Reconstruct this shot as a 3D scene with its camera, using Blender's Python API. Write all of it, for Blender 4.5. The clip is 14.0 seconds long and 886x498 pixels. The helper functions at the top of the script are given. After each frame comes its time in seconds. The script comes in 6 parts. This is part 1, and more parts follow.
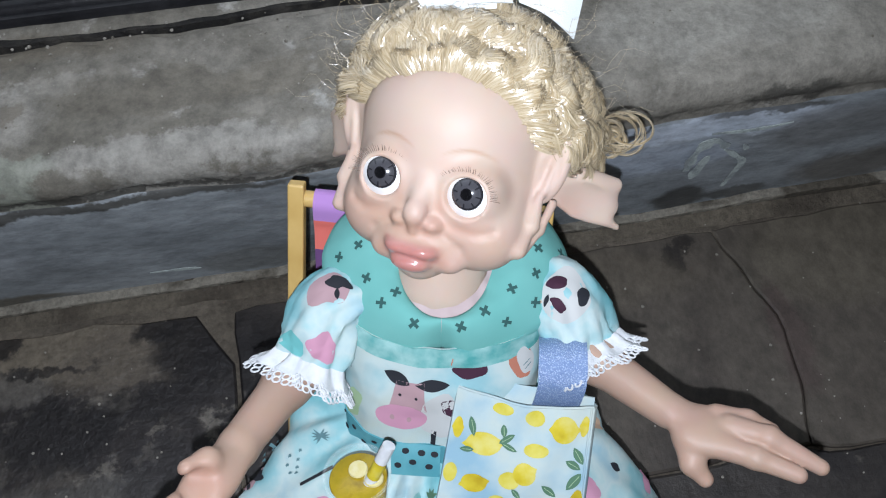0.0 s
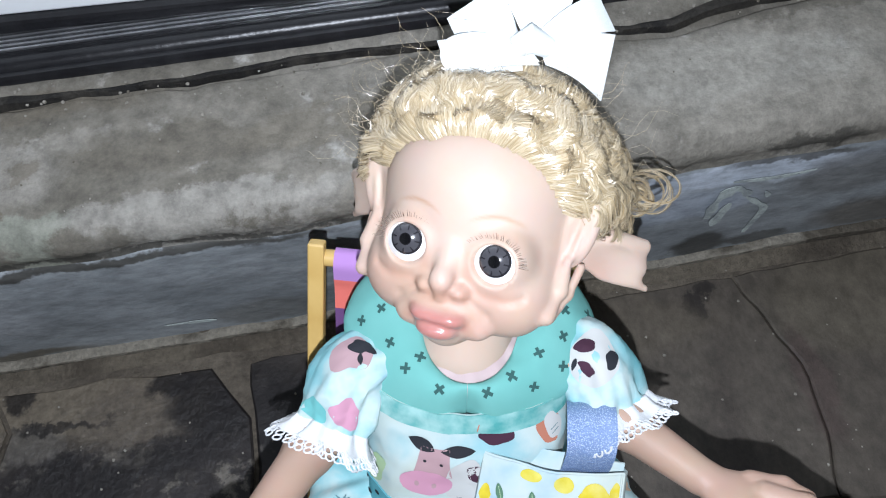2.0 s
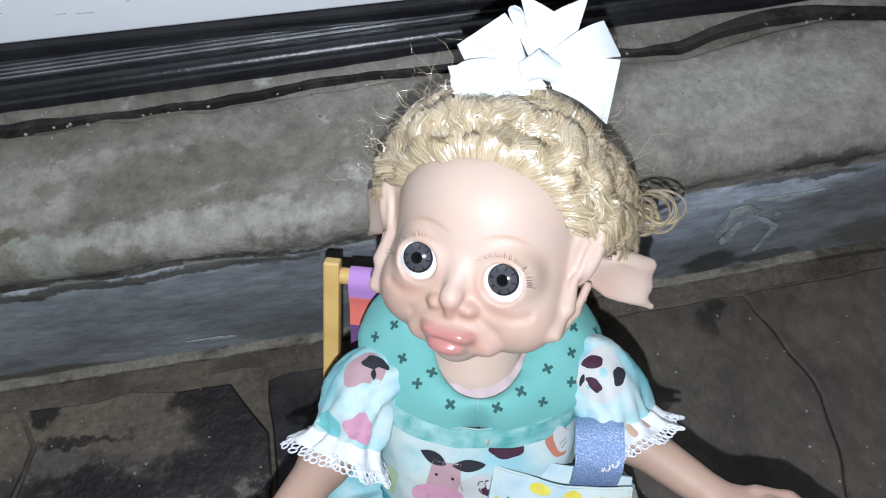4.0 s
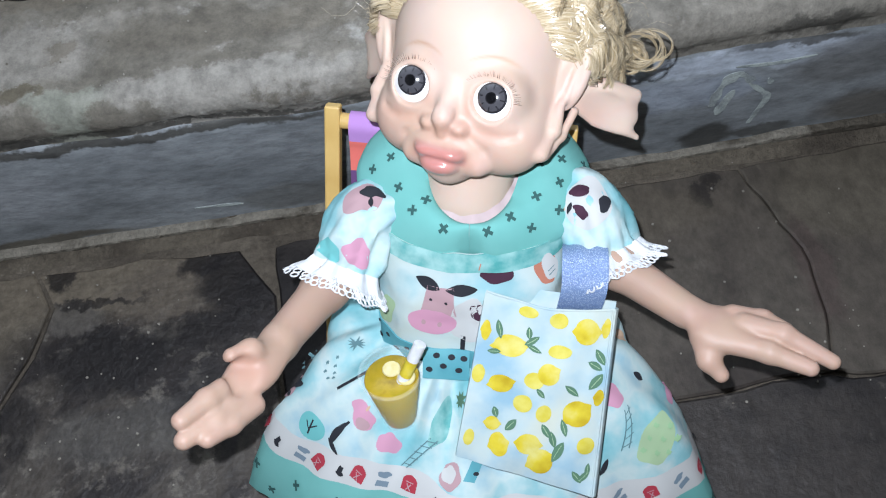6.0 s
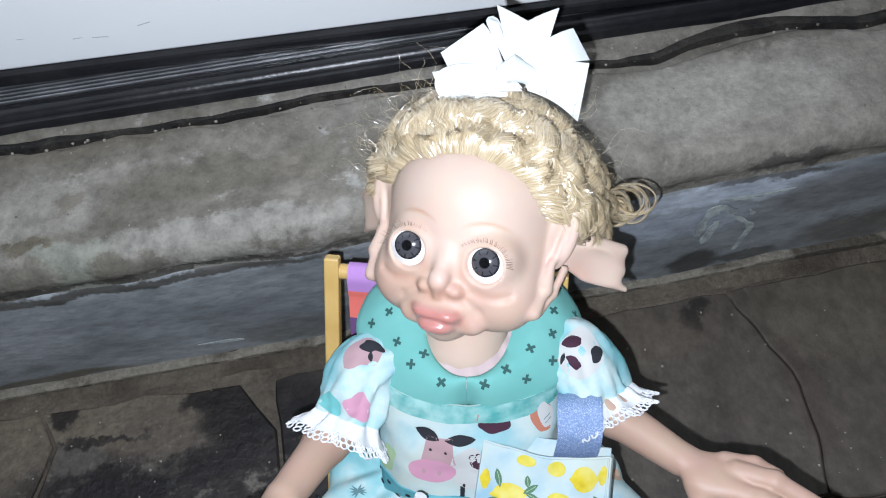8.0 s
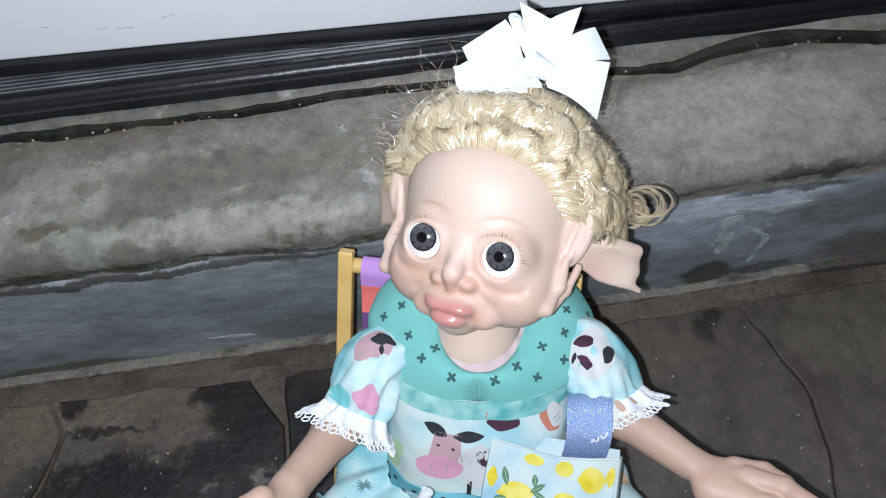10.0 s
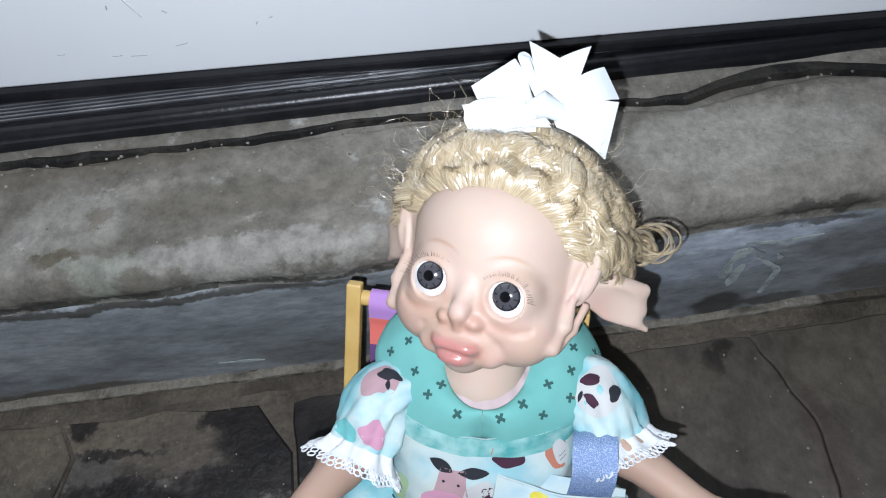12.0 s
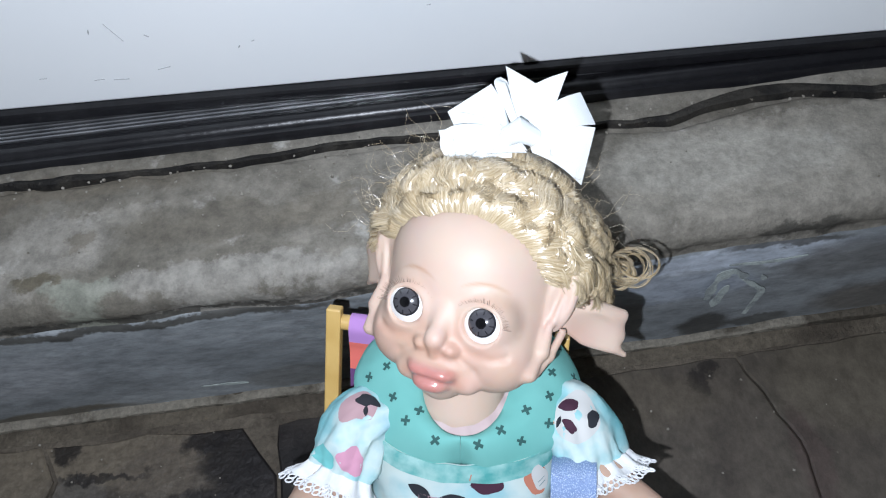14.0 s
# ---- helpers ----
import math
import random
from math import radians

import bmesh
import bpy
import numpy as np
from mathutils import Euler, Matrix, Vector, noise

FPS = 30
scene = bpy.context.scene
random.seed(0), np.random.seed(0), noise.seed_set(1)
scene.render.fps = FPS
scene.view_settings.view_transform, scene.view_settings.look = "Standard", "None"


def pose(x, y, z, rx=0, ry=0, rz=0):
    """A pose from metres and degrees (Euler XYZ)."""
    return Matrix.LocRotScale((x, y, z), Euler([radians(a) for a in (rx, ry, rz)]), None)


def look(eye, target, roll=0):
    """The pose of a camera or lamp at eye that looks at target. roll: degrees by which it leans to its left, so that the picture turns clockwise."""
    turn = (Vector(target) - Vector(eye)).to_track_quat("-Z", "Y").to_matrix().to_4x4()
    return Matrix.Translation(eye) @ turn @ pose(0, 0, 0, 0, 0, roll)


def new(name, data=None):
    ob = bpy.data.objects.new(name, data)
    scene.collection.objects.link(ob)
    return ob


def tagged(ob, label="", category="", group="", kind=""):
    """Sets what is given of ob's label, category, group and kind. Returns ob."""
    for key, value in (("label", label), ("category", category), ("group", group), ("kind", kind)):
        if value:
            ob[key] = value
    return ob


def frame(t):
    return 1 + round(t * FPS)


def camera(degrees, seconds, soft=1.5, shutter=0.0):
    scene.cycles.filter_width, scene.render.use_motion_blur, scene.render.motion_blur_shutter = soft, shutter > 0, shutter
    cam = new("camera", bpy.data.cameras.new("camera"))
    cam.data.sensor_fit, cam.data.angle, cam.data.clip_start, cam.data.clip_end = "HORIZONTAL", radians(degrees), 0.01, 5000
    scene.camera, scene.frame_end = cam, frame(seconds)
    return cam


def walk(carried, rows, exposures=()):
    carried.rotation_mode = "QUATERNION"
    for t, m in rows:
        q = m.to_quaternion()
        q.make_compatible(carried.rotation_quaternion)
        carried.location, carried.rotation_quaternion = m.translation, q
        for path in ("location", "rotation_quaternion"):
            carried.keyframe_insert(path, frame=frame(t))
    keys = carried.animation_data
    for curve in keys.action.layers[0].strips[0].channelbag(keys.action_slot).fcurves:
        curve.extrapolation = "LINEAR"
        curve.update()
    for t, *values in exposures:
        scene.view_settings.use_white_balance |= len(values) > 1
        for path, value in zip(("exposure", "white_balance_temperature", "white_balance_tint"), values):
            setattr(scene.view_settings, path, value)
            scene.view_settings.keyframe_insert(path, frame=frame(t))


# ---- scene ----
cam = camera(49.0, 14.0, soft=1.15)
PATH = [
    (0, (0.041, 0.082, 0.707), (0.2, 1.008, -1.059), 0.1),
    (0.5, (0.049, 0.071, 0.724), (0.216, 1.001, -1.039), -0.8),
    (1, (0.037, 0.08, 0.713), (0.24, 1.033, -1.034), 2.2),
    (1.5, (0.036, 0.101, 0.711), (0.201, 1.034, -1.05), 0.4),
    (2, (0.035, 0.105, 0.708), (0.191, 1.076, -1.033), -0.9),
    (2.5, (0.039, 0.103, 0.71), (0.178, 1.101, -1.018), -2.3),
    (2.7, (0.038, 0.106, 0.715), (0.169, 1.115, -1.007), -2.7),
    (4.8, (0.041, 0.072, 0.721), (0.149, 1.075, -1.007), -3.0),
    (5, (0.042, 0.057, 0.717), (0.135, 1.036, -1.024), -3.5),
    (5.5, (0.043, 0.041, 0.714), (0.124, 0.971, -1.055), -4.4),
    (6, (0.039, 0.032, 0.712), (0.113, 0.948, -1.065), -4.6),
    (6.5, (0.035, 0.031, 0.714), (0.11, 0.962, -1.055), -4.2),
    (7, (0.042, 0.05, 0.744), (0.124, 1.055, -0.983), -5.4),
    (7.5, (0.041, 0.054, 0.748), (0.141, 1.101, -0.953), -5.2),
    (7.7, (0.043, 0.055, 0.748), (0.152, 1.109, -0.948), -4.8),
    (9.8, (0.043, 0.048, 0.74), (0.148, 1.143, -0.93), -3.4),
    (10, (0.04, 0.045, 0.741), (0.133, 1.141, -0.929), -3.7),
    (10.5, (0.049, 0.047, 0.742), (0.129, 1.143, -0.929), -3.8),
    (11, (0.045, 0.048, 0.738), (0.122, 1.134, -0.939), -3.6),
    (11.5, (0.046, 0.045, 0.734), (0.108, 1.127, -0.947), -3.9),
    (12, (0.046, 0.056, 0.75), (0.111, 1.173, -0.908), -4.3),
    (12.5, (0.05, 0.058, 0.746), (0.112, 1.182, -0.907), -5.1),
    (13, (0.057, 0.058, 0.746), (0.125, 1.177, -0.91), -4.6),
    (13.5, (0.058, 0.06, 0.751), (0.128, 1.197, -0.893), -4.2),
    (14, (0.058, 0.06, 0.752), (0.131, 1.201, -0.889), -4.2),
]
# the phone darkens and brightens its picture a little on the way
EXPOSURES = [(0, -0.40), (1.0, -0.22), (1.5, -0.08), (2.5, -0.14), (5.0, -0.30), (5.6, -0.16), (6.5, -0.08), (7.5, -0.14), (10.0, -0.26), (14.0, -0.26)]
walk(cam, [(t, look(eye, target, roll)) for t, eye, target, roll in PATH], EXPOSURES)

# ---- light ----
world = bpy.data.worlds.new("night")
scene.world = world
world.use_nodes = True
world.node_tree.nodes["Background"].inputs[0].default_value = (0.55, 0.62, 0.75, 1)
world.node_tree.nodes["Background"].inputs[1].default_value = 0.02

# the torch of the phone, beside its lens
torch = new("torch_light", bpy.data.lights.new("torch_light", "POINT"))
torch.data.energy, torch.data.shadow_soft_size, torch.data.color = 23.5, 0.003, (0.885, 0.955, 1.09)
torch.location = (0.028, 0.047, 0.732)


# ---- materials ----
def nodes_of(m):
    m.use_nodes = True
    t = m.node_tree
    return t, t.nodes["Principled BSDF"]


def fabric(name, colors, scale=18.0, rough=0.8, weave=2600.0, bump=0.15, random_tint=0.0, metal=0.0, spec=0.3, detail=4.0, stops=None, sheen=0.0):
    """A surface whose colour wanders between the given colours, with fine relief."""
    m = bpy.data.materials.new(name)
    t, b = nodes_of(m)
    L = t.links
    co = t.nodes.new("ShaderNodeTexCoord")
    n = t.nodes.new("ShaderNodeTexNoise")
    n.inputs["Scale"].default_value, n.inputs["Detail"].default_value = scale, detail
    L.new(co.outputs["Object"], n.inputs["Vector"])
    r = t.nodes.new("ShaderNodeValToRGB")
    e = r.color_ramp.elements
    k = len(colors)
    pos = stops or [0.3 + 0.4 * i / max(k - 1, 1) for i in range(k)]
    e[0].position, e[0].color = pos[0], (*colors[0], 1)
    e[1].position, e[1].color = pos[-1], (*colors[-1], 1)
    for i in range(1, k - 1):
        x = e.new(pos[i])
        x.color = (*colors[i], 1)
    L.new(n.outputs["Fac"], r.inputs["Fac"])
    out = r.outputs["Color"]
    if random_tint:
        oi = t.nodes.new("ShaderNodeObjectInfo")
        hs = t.nodes.new("ShaderNodeHueSaturation")
        mr = t.nodes.new("ShaderNodeMapRange")
        mr.inputs["To Min"].default_value, mr.inputs["To Max"].default_value = 1 - random_tint, 1 + random_tint
        L.new(oi.outputs["Random"], mr.inputs["Value"])
        L.new(mr.outputs["Result"], hs.inputs["Value"])
        L.new(out, hs.inputs["Color"])
        out = hs.outputs["Color"]
    L.new(out, b.inputs["Base Color"])
    b.inputs["Roughness"].default_value, b.inputs["Metallic"].default_value = rough, metal
    b.inputs["Specular IOR Level"].default_value = spec
    b.inputs["Sheen Weight"].default_value = sheen
    if bump:
        w = t.nodes.new("ShaderNodeTexNoise")
        w.inputs["Scale"].default_value, w.inputs["Detail"].default_value = weave, 3.0
        L.new(co.outputs["Object"], w.inputs["Vector"])
        bp = t.nodes.new("ShaderNodeBump")
        bp.inputs["Strength"].default_value, bp.inputs["Distance"].default_value = bump, 0.001
        L.new(w.outputs["Fac"], bp.inputs["Height"])
        L.new(bp.outputs["Normal"], b.inputs["Normal"])
    return m


def worn(name, base, dirt, spots, scale=5.0, rough=0.75, relief=0.6, random_tint=0.0, spot_at=0.62, dirt_at=(0.42, 0.6), streak=(1, 1, 1), spec=0.3, rn=0.62, stains=(), ragged=0.05):
    """Stone, concrete or paint: two tones in large stains, a third in small spots, and a rough relief.
    stains: (centre, radii, colour, strength) of single stains with a ragged outline."""
    m = bpy.data.materials.new(name)
    t, b = nodes_of(m)
    L = t.links
    co = t.nodes.new("ShaderNodeTexCoord")
    geo = t.nodes.new("ShaderNodeNewGeometry")
    mp = t.nodes.new("ShaderNodeMapping")
    mp.inputs["Scale"].default_value = streak
    L.new(geo.outputs["Position"], mp.inputs["Vector"])

    def noise_at(s, d=6.0, rough_n=0.6, dist=0.0):
        n = t.nodes.new("ShaderNodeTexNoise")
        n.inputs["Scale"].default_value, n.inputs["Detail"].default_value = s, d
        n.inputs["Roughness"].default_value, n.inputs["Distortion"].default_value = rough_n, dist
        L.new(mp.outputs["Vector"], n.inputs["Vector"])
        return n.outputs["Fac"]

    def step(v, a, c):
        r = t.nodes.new("ShaderNodeMapRange")
        r.interpolation_type = "SMOOTHSTEP"
        r.inputs["From Min"].default_value, r.inputs["From Max"].default_value = a, c
        L.new(v, r.inputs["Value"])
        return r.outputs["Result"]

    def mixed(f, a, c, mode="MIX"):
        x = t.nodes.new("ShaderNodeMix")
        x.data_type, x.blend_type = "RGBA", mode
        L.new(f, x.inputs["Factor"])
        for v, s in ((a, x.inputs["A"]), (c, x.inputs["B"])):
            if isinstance(v, tuple):
                s.default_value = (*v, 1)
            else:
                L.new(v, s)
        return x.outputs["Result"]
    large = noise_at(scale, 8.0, rn, 0.6)
    c1 = mixed(step(large, *dirt_at), base, dirt)
    c2 = mixed(step(noise_at(scale * 5, 5.0, 0.7), spot_at, spot_at + 0.12), c1, spots)
    if stains:
        wn = t.nodes.new("ShaderNodeTexNoise")
        wn.inputs["Scale"].default_value, wn.inputs["Detail"].default_value, wn.inputs["Roughness"].default_value = 22.0, 7.0, 0.72
        L.new(geo.outputs["Position"], wn.inputs["Vector"])
        off = t.nodes.new("ShaderNodeVectorMath")
        off.operation = "MULTIPLY_ADD"
        L.new(wn.outputs["Color"], off.inputs[0])
        off.inputs[1].default_value = (ragged, ragged, ragged)
        L.new(geo.outputs["Position"], off.inputs[2])
    for centre, radii, colour, strength in stains:
        d = t.nodes.new("ShaderNodeVectorMath")
        d.operation = "SUBTRACT"
        L.new(off.outputs["Vector"], d.inputs[0])
        d.inputs[1].default_value = [c + ragged * 0.5 for c in centre]
        q = t.nodes.new("ShaderNodeVectorMath")
        q.operation = "DIVIDE"
        L.new(d.outputs["Vector"], q.inputs[0])
        q.inputs[1].default_value = radii
        ln = t.nodes.new("ShaderNodeVectorMath")
        ln.operation = "LENGTH"
        L.new(q.outputs["Vector"], ln.inputs[0])
        fall = t.nodes.new("ShaderNodeMapRange")
        fall.interpolation_type = "SMOOTHSTEP"
        fall.inputs["From Min"].default_value, fall.inputs["From Max"].default_value = 1.25, 0.7
        fall.inputs["To Max"].default_value = strength
        L.new(ln.outputs["Value"], fall.inputs["Value"])
        c2 = mixed(fall.outputs["Result"], c2, colour)
    fine = noise_at(scale * 16, 8.0, 0.8)
    grey = mixed(step(fine, 0.25, 0.75), (0.62, 0.62, 0.62), (1.32, 1.32, 1.32))
    c3 = t.nodes.new("ShaderNodeMix")
    c3.data_type, c3.blend_type = "RGBA", "MULTIPLY"
    c3.inputs["Factor"].default_value = 1.0
    L.new(c2, c3.inputs["A"])
    L.new(grey, c3.inputs["B"])
    out = c3.outputs["Result"]
    if random_tint:
        oi = t.nodes.new("ShaderNodeObjectInfo")
        hs = t.nodes.new("ShaderNodeHueSaturation")
        mr = t.nodes.new("ShaderNodeMapRange")
        mr.inputs["To Min"].default_value, mr.inputs["To Max"].default_value = 1 - random_tint, 1 + random_tint
        L.new(oi.outputs["Random"], mr.inputs["Value"])
        L.new(mr.outputs["Result"], hs.inputs["Value"])
        L.new(out, hs.inputs["Color"])
        out = hs.outputs["Color"]
    L.new(out, b.inputs["Base Color"])
    b.inputs["Roughness"].default_value = rough
    b.inputs["Specular IOR Level"].default_value = spec
    hgt = t.nodes.new("ShaderNodeMath")
    hgt.operation = "ADD"
    L.new(noise_at(scale * 9, 8.0, 0.62), hgt.inputs[0])
    L.new(large, hgt.inputs[1])
    bp = t.nodes.new("ShaderNodeBump")
    bp.inputs["Strength"].default_value, bp.inputs["Distance"].default_value = relief, 0.006
    L.new(hgt.outputs[0], bp.inputs["Height"])
    L.new(bp.outputs["Normal"], b.inputs["Normal"])
    return m


def plain(name, color, rough=0.5, metal=0.0, spec=0.5, coat=0.0):
    m = bpy.data.materials.new(name)
    t, b = nodes_of(m)
    b.inputs["Base Color"].default_value = (*color, 1)
    b.inputs["Roughness"].default_value, b.inputs["Metallic"].default_value = rough, metal
    b.inputs["Specular IOR Level"].default_value, b.inputs["Coat Weight"].default_value = spec, coat
    return m


BLACKISH, TAN, GREYISH = (0.013, 0.011, 0.011), (0.165, 0.138, 0.102), (0.100, 0.090, 0.078)
M_SLATE = worn("slate", (0.080, 0.068, 0.055), (0.042, 0.034, 0.029), (0.112, 0.097, 0.078), 4.2, 0.55, 0.32, 0.16, 0.60, (0.42, 0.64), streak=(1, 0.7, 1), spec=0.35,
               stains=[((0.291, 0.416, 0), (0.010, 0.013, 0.05), BLACKISH, 0.8), ((0.305, 0.425, 0), (0.008, 0.006, 0.05), BLACKISH, 0.7), ((0.20, 0.40, 0), (0.10, 0.03, 0.05), (0.115, 0.097, 0.073), 0.6), ((0.44, 0.40, 0), (0.10, 0.05, 0.05), (0.115, 0.099, 0.074), 0.7), ((0.36, 0.33, 0), (0.012, 0.05, 0.05), (0.070, 0.046, 0.042), 0.5)])
M_SLATE_DARK = worn("stained_dimmed_slate", (0.040, 0.034, 0.030), (0.016, 0.014, 0.014), (0.090, 0.080, 0.068), 5.5, 0.5, 0.4, 0.0, 0.60, (0.40, 0.58), spec=0.4)
M_SLATE_LEFT = worn("stained_tan_slate", (0.070, 0.060, 0.050), (0.024, 0.020, 0.019), (0.140, 0.125, 0.105), 8.0, 0.5, 0.5, 0.0, 0.52, (0.43, 0.53), spec=0.4,
                    stains=[((-0.35, 0.40, 0), (0.09, 0.06, 0.05), (0.130, 0.110, 0.082), 0.85), ((-0.21, 0.425, 0), (0.120, 0.042, 0.05), TAN, 0.92), ((-0.150, 0.400, 0), (0.055, 0.026, 0.05), (0.120, 0.100, 0.078), 0.8), ((-0.238, 0.385, 0), (0.026, 0.016, 0.05), GREYISH, 0.9), ((-0.095, 0.400, 0), (0.040, 0.036, 0.05), BLACKISH, 0.93), ((-0.130, 0.420, 0), (0.022, 0.012, 0.05), BLACKISH, 0.9), ((-0.205, 0.345, 0), (0.052, 0.027, 0.05), BLACKISH, 0.95), ((-0.140, 0.362, 0), (0.050, 0.014, 0.05), BLACKISH, 0.7), ((-0.244, 0.425, 0), (0.011, 0.014, 0.05), BLACKISH, 0.85), ((-0.215, 0.398, 0), (0.038, 0.004, 0.05), BLACKISH, 0.8), ((-0.19, 0.285, 0), (0.070, 0.022, 0.05), (0.080, 0.075, 0.068), 0.6), ((-0.275, 0.30, 0), (0.014, 0.03, 0.05), BLACKISH, 0.7), ((-0.13, 0.30, 0), (0.03, 0.03, 0.05), (0.025, 0.022, 0.022), 0.7)])
M_MORTAR = worn("mortar", (0.085, 0.071, 0.055), (0.13, 0.11, 0.085), (0.03, 0.025, 0.02), 7.0, 0.85, 0.9)
M_FILLET = worn("mortar_fillet", (0.125, 0.106, 0.080), (0.070, 0.058, 0.044), (0.19, 0.165, 0.13), 9.0, 0.85, 0.9, dirt_at=(0.45, 0.62))
M_BEAD = worn("pale_mortar", (0.24, 0.22, 0.18), (0.09, 0.078, 0.060), (0.34, 0.32, 0.28), 12.0, 0.85, 0.8, dirt_at=(0.46, 0.60))
# dark tone of the ragged bands along the kerb's lip
KERB_LIP_DARK = (0.055, 0.052, 0.045)
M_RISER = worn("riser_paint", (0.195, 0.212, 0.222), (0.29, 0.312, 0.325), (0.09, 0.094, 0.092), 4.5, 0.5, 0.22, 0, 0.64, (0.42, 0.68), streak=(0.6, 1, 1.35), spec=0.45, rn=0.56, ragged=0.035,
               stains=[((-0.255, 0.45, 0.085), (0.055, 0.1, 0.035), (0.36, 0.38, 0.40), 0.6), ((0.30, 0.45, 0.132), (0.11, 0.1, 0.016), (0.50, 0.55, 0.62), 0.85), ((0.26, 0.45, 0.095), (0.07, 0.1, 0.020), (0.34, 0.38, 0.44), 0.7), ((0.40, 0.45, 0.11), (0.05, 0.1, 0.03), (0.17, 0.175, 0.175), 0.8), ((0.300, 0.45, 0.026), (0.022, 0.1, 0.020), (0.045, 0.045, 0.042), 0.9), ((0.345, 0.45, 0.022), (0.03, 0.1, 0.008), (0.06, 0.06, 0.055), 0.8), ((-0.045, 0.45, 0.03), (0.045, 0.1, 0.020), (0.15, 0.155, 0.15), 0.8), ((-0.14, 0.45, 0.145), (0.16, 0.1, 0.006), KERB_LIP_DARK, 0.9), ((0.34, 0.45, 0.145), (0.05, 0.1, 0.006), KERB_LIP_DARK, 0.8), ((-0.30, 0.45, 0.012), (0.12, 0.1, 0.010), (0.09, 0.075, 0.05), 0.8), ((0.45, 0.45, 0.04), (0.06, 0.1, 0.025), (0.10, 0.085, 0.065), 0.7)])
M_CONCRETE = worn("concrete", (0.245, 0.228, 0.194), (0.140, 0.128, 0.104), (0.38, 0.365, 0.33), 4.4, 0.8, 0.7, 0, 0.58, (0.40, 0.64), rn=0.66, ragged=0.06,
                  stains=[((-0.195, 0.497, 0.19), (0.045, 0.020, 0.1), (0.40, 0.38, 0.34), 0.38), ((-0.225, 0.470, 0.19), (0.040, 0.020, 0.1), (0.35, 0.33, 0.29), 0.35), ((-0.14, 0.512, 0.19), (0.045, 0.008, 0.1), (0.34, 0.32, 0.28), 0.4), ((-0.172, 0.455, 0.185), (0.026, 0.012, 0.1), (0.31, 0.34, 0.28), 0.45), ((-0.203, 0.467, 0.19), (0.016, 0.008, 0.1), (0.10, 0.085, 0.055), 0.8), ((-0.175, 0.497, 0.19), (0.012, 0.006, 0.1), (0.16, 0.14, 0.11), 0.7), ((-0.08, 0.500, 0.19), (0.070, 0.018, 0.1), (0.150, 0.135, 0.108), 0.75), ((0.02, 0.505, 0.19), (0.06, 0.014, 0.1), (0.185, 0.165, 0.13), 0.6), ((-0.06, 0.455, 0.18), (0.10, 0.012, 0.1), (0.36, 0.345, 0.31), 0.6), ((0.30, 0.50, 0.19), (0.10, 0.030, 0.1), (0.34, 0.325, 0.285), 0.6), ((-0.25, 0.548, 0.19), (0.16, 0.016, 0.1), (0.145, 0.125, 0.095), 0.7), ((0.36, 0.552, 0.19), (0.10, 0.010, 0.1), (0.12, 0.108, 0.088), 0.7), ((0.35, 0.445, 0.165), (0.035, 0.02, 0.012), KERB_LIP_DARK, 0.75), ((-0.10, 0.444, 0.157), (0.16, 0.02, 0.005), KERB_LIP_DARK, 0.8), ((-0.24, 0.444, 0.158), (0.05, 0.02, 0.007), KERB_LIP_DARK, 0.8)])
M_DOOR = fabric("door_paint", [(0.86, 0.90, 0.92), (0.91, 0.935, 0.945)], 5, 0.4, 40, 0.0, spec=0.5)
M_RUBBER = worn("black_rubber", (0.010, 0.010, 0.012), (0.018, 0.018, 0.020), (0.05, 0.05, 0.05), 9.0, 0.30, 0.12, spec=0.5)
M_ALU = fabric("ribbed_aluminium", [(0.35, 0.36, 0.38), (0.6, 0.61, 0.63)], 30, 0.35, 400, 0.05, metal=0.9)
M_WALL = worn("wall_plaster", (0.32, 0.31, 0.29), (0.25, 0.24, 0.22), (0.2, 0.19, 0.18), 2.0, 0.85, 0.3)
M_WOOD = fabric("varnished_beech", [(0.52, 0.33, 0.10), (0.62, 0.42, 0.15)], 40, 0.4, 300, 0.08, spec=0.5)


# ---- geometry helpers ----
def part(name, bm, material, parent=None, label="", smooth=False):
    me = bpy.data.meshes.new(name)
    bm.to_mesh(me)
    bm.free()
    me.materials.append(material)
    if smooth:
        me.polygons.foreach_set("use_smooth", [True] * len(me.polygons))
    ob = new(name, me)
    if parent:
        ob.parent = parent
    if label:
        ob["label"] = label
    return ob


class Geo:
    """Gathers vertices and faces of one mesh, with a material number for each face."""

    def __init__(self):
        self.v, self.f, self.m, self.n = [], [], [], 0

    def add(self, verts, faces, mat=0):
        verts = np.asarray(verts, float).reshape(-1, 3)
        self.v.append(verts)
        self.f += [tuple(int(i) + self.n for i in q) for q in faces]
        self.m += [mat] * len(faces) if isinstance(mat, int) else list(mat)
        self.n += len(verts)
        return self

    def build(self, name, mats, parent=None, label="", smooth=True):
        me = bpy.data.meshes.new(name)
        me.from_pydata(np.concatenate(self.v).tolist(), [], self.f)
        for m in mats if isinstance(mats, (list, tuple)) else [mats]:
            me.materials.append(m)
        me.polygons.foreach_set("material_index", self.m)
        me.polygons.foreach_set("use_smooth", [smooth] * len(me.polygons))
        me.validate()
        me.update()
        if smooth:
            me.set_sharp_from_angle(angle=radians(62))
        ob = new(name, me)
        if parent:
            ob.parent = parent
        if label:
            ob["label"] = label
        return ob


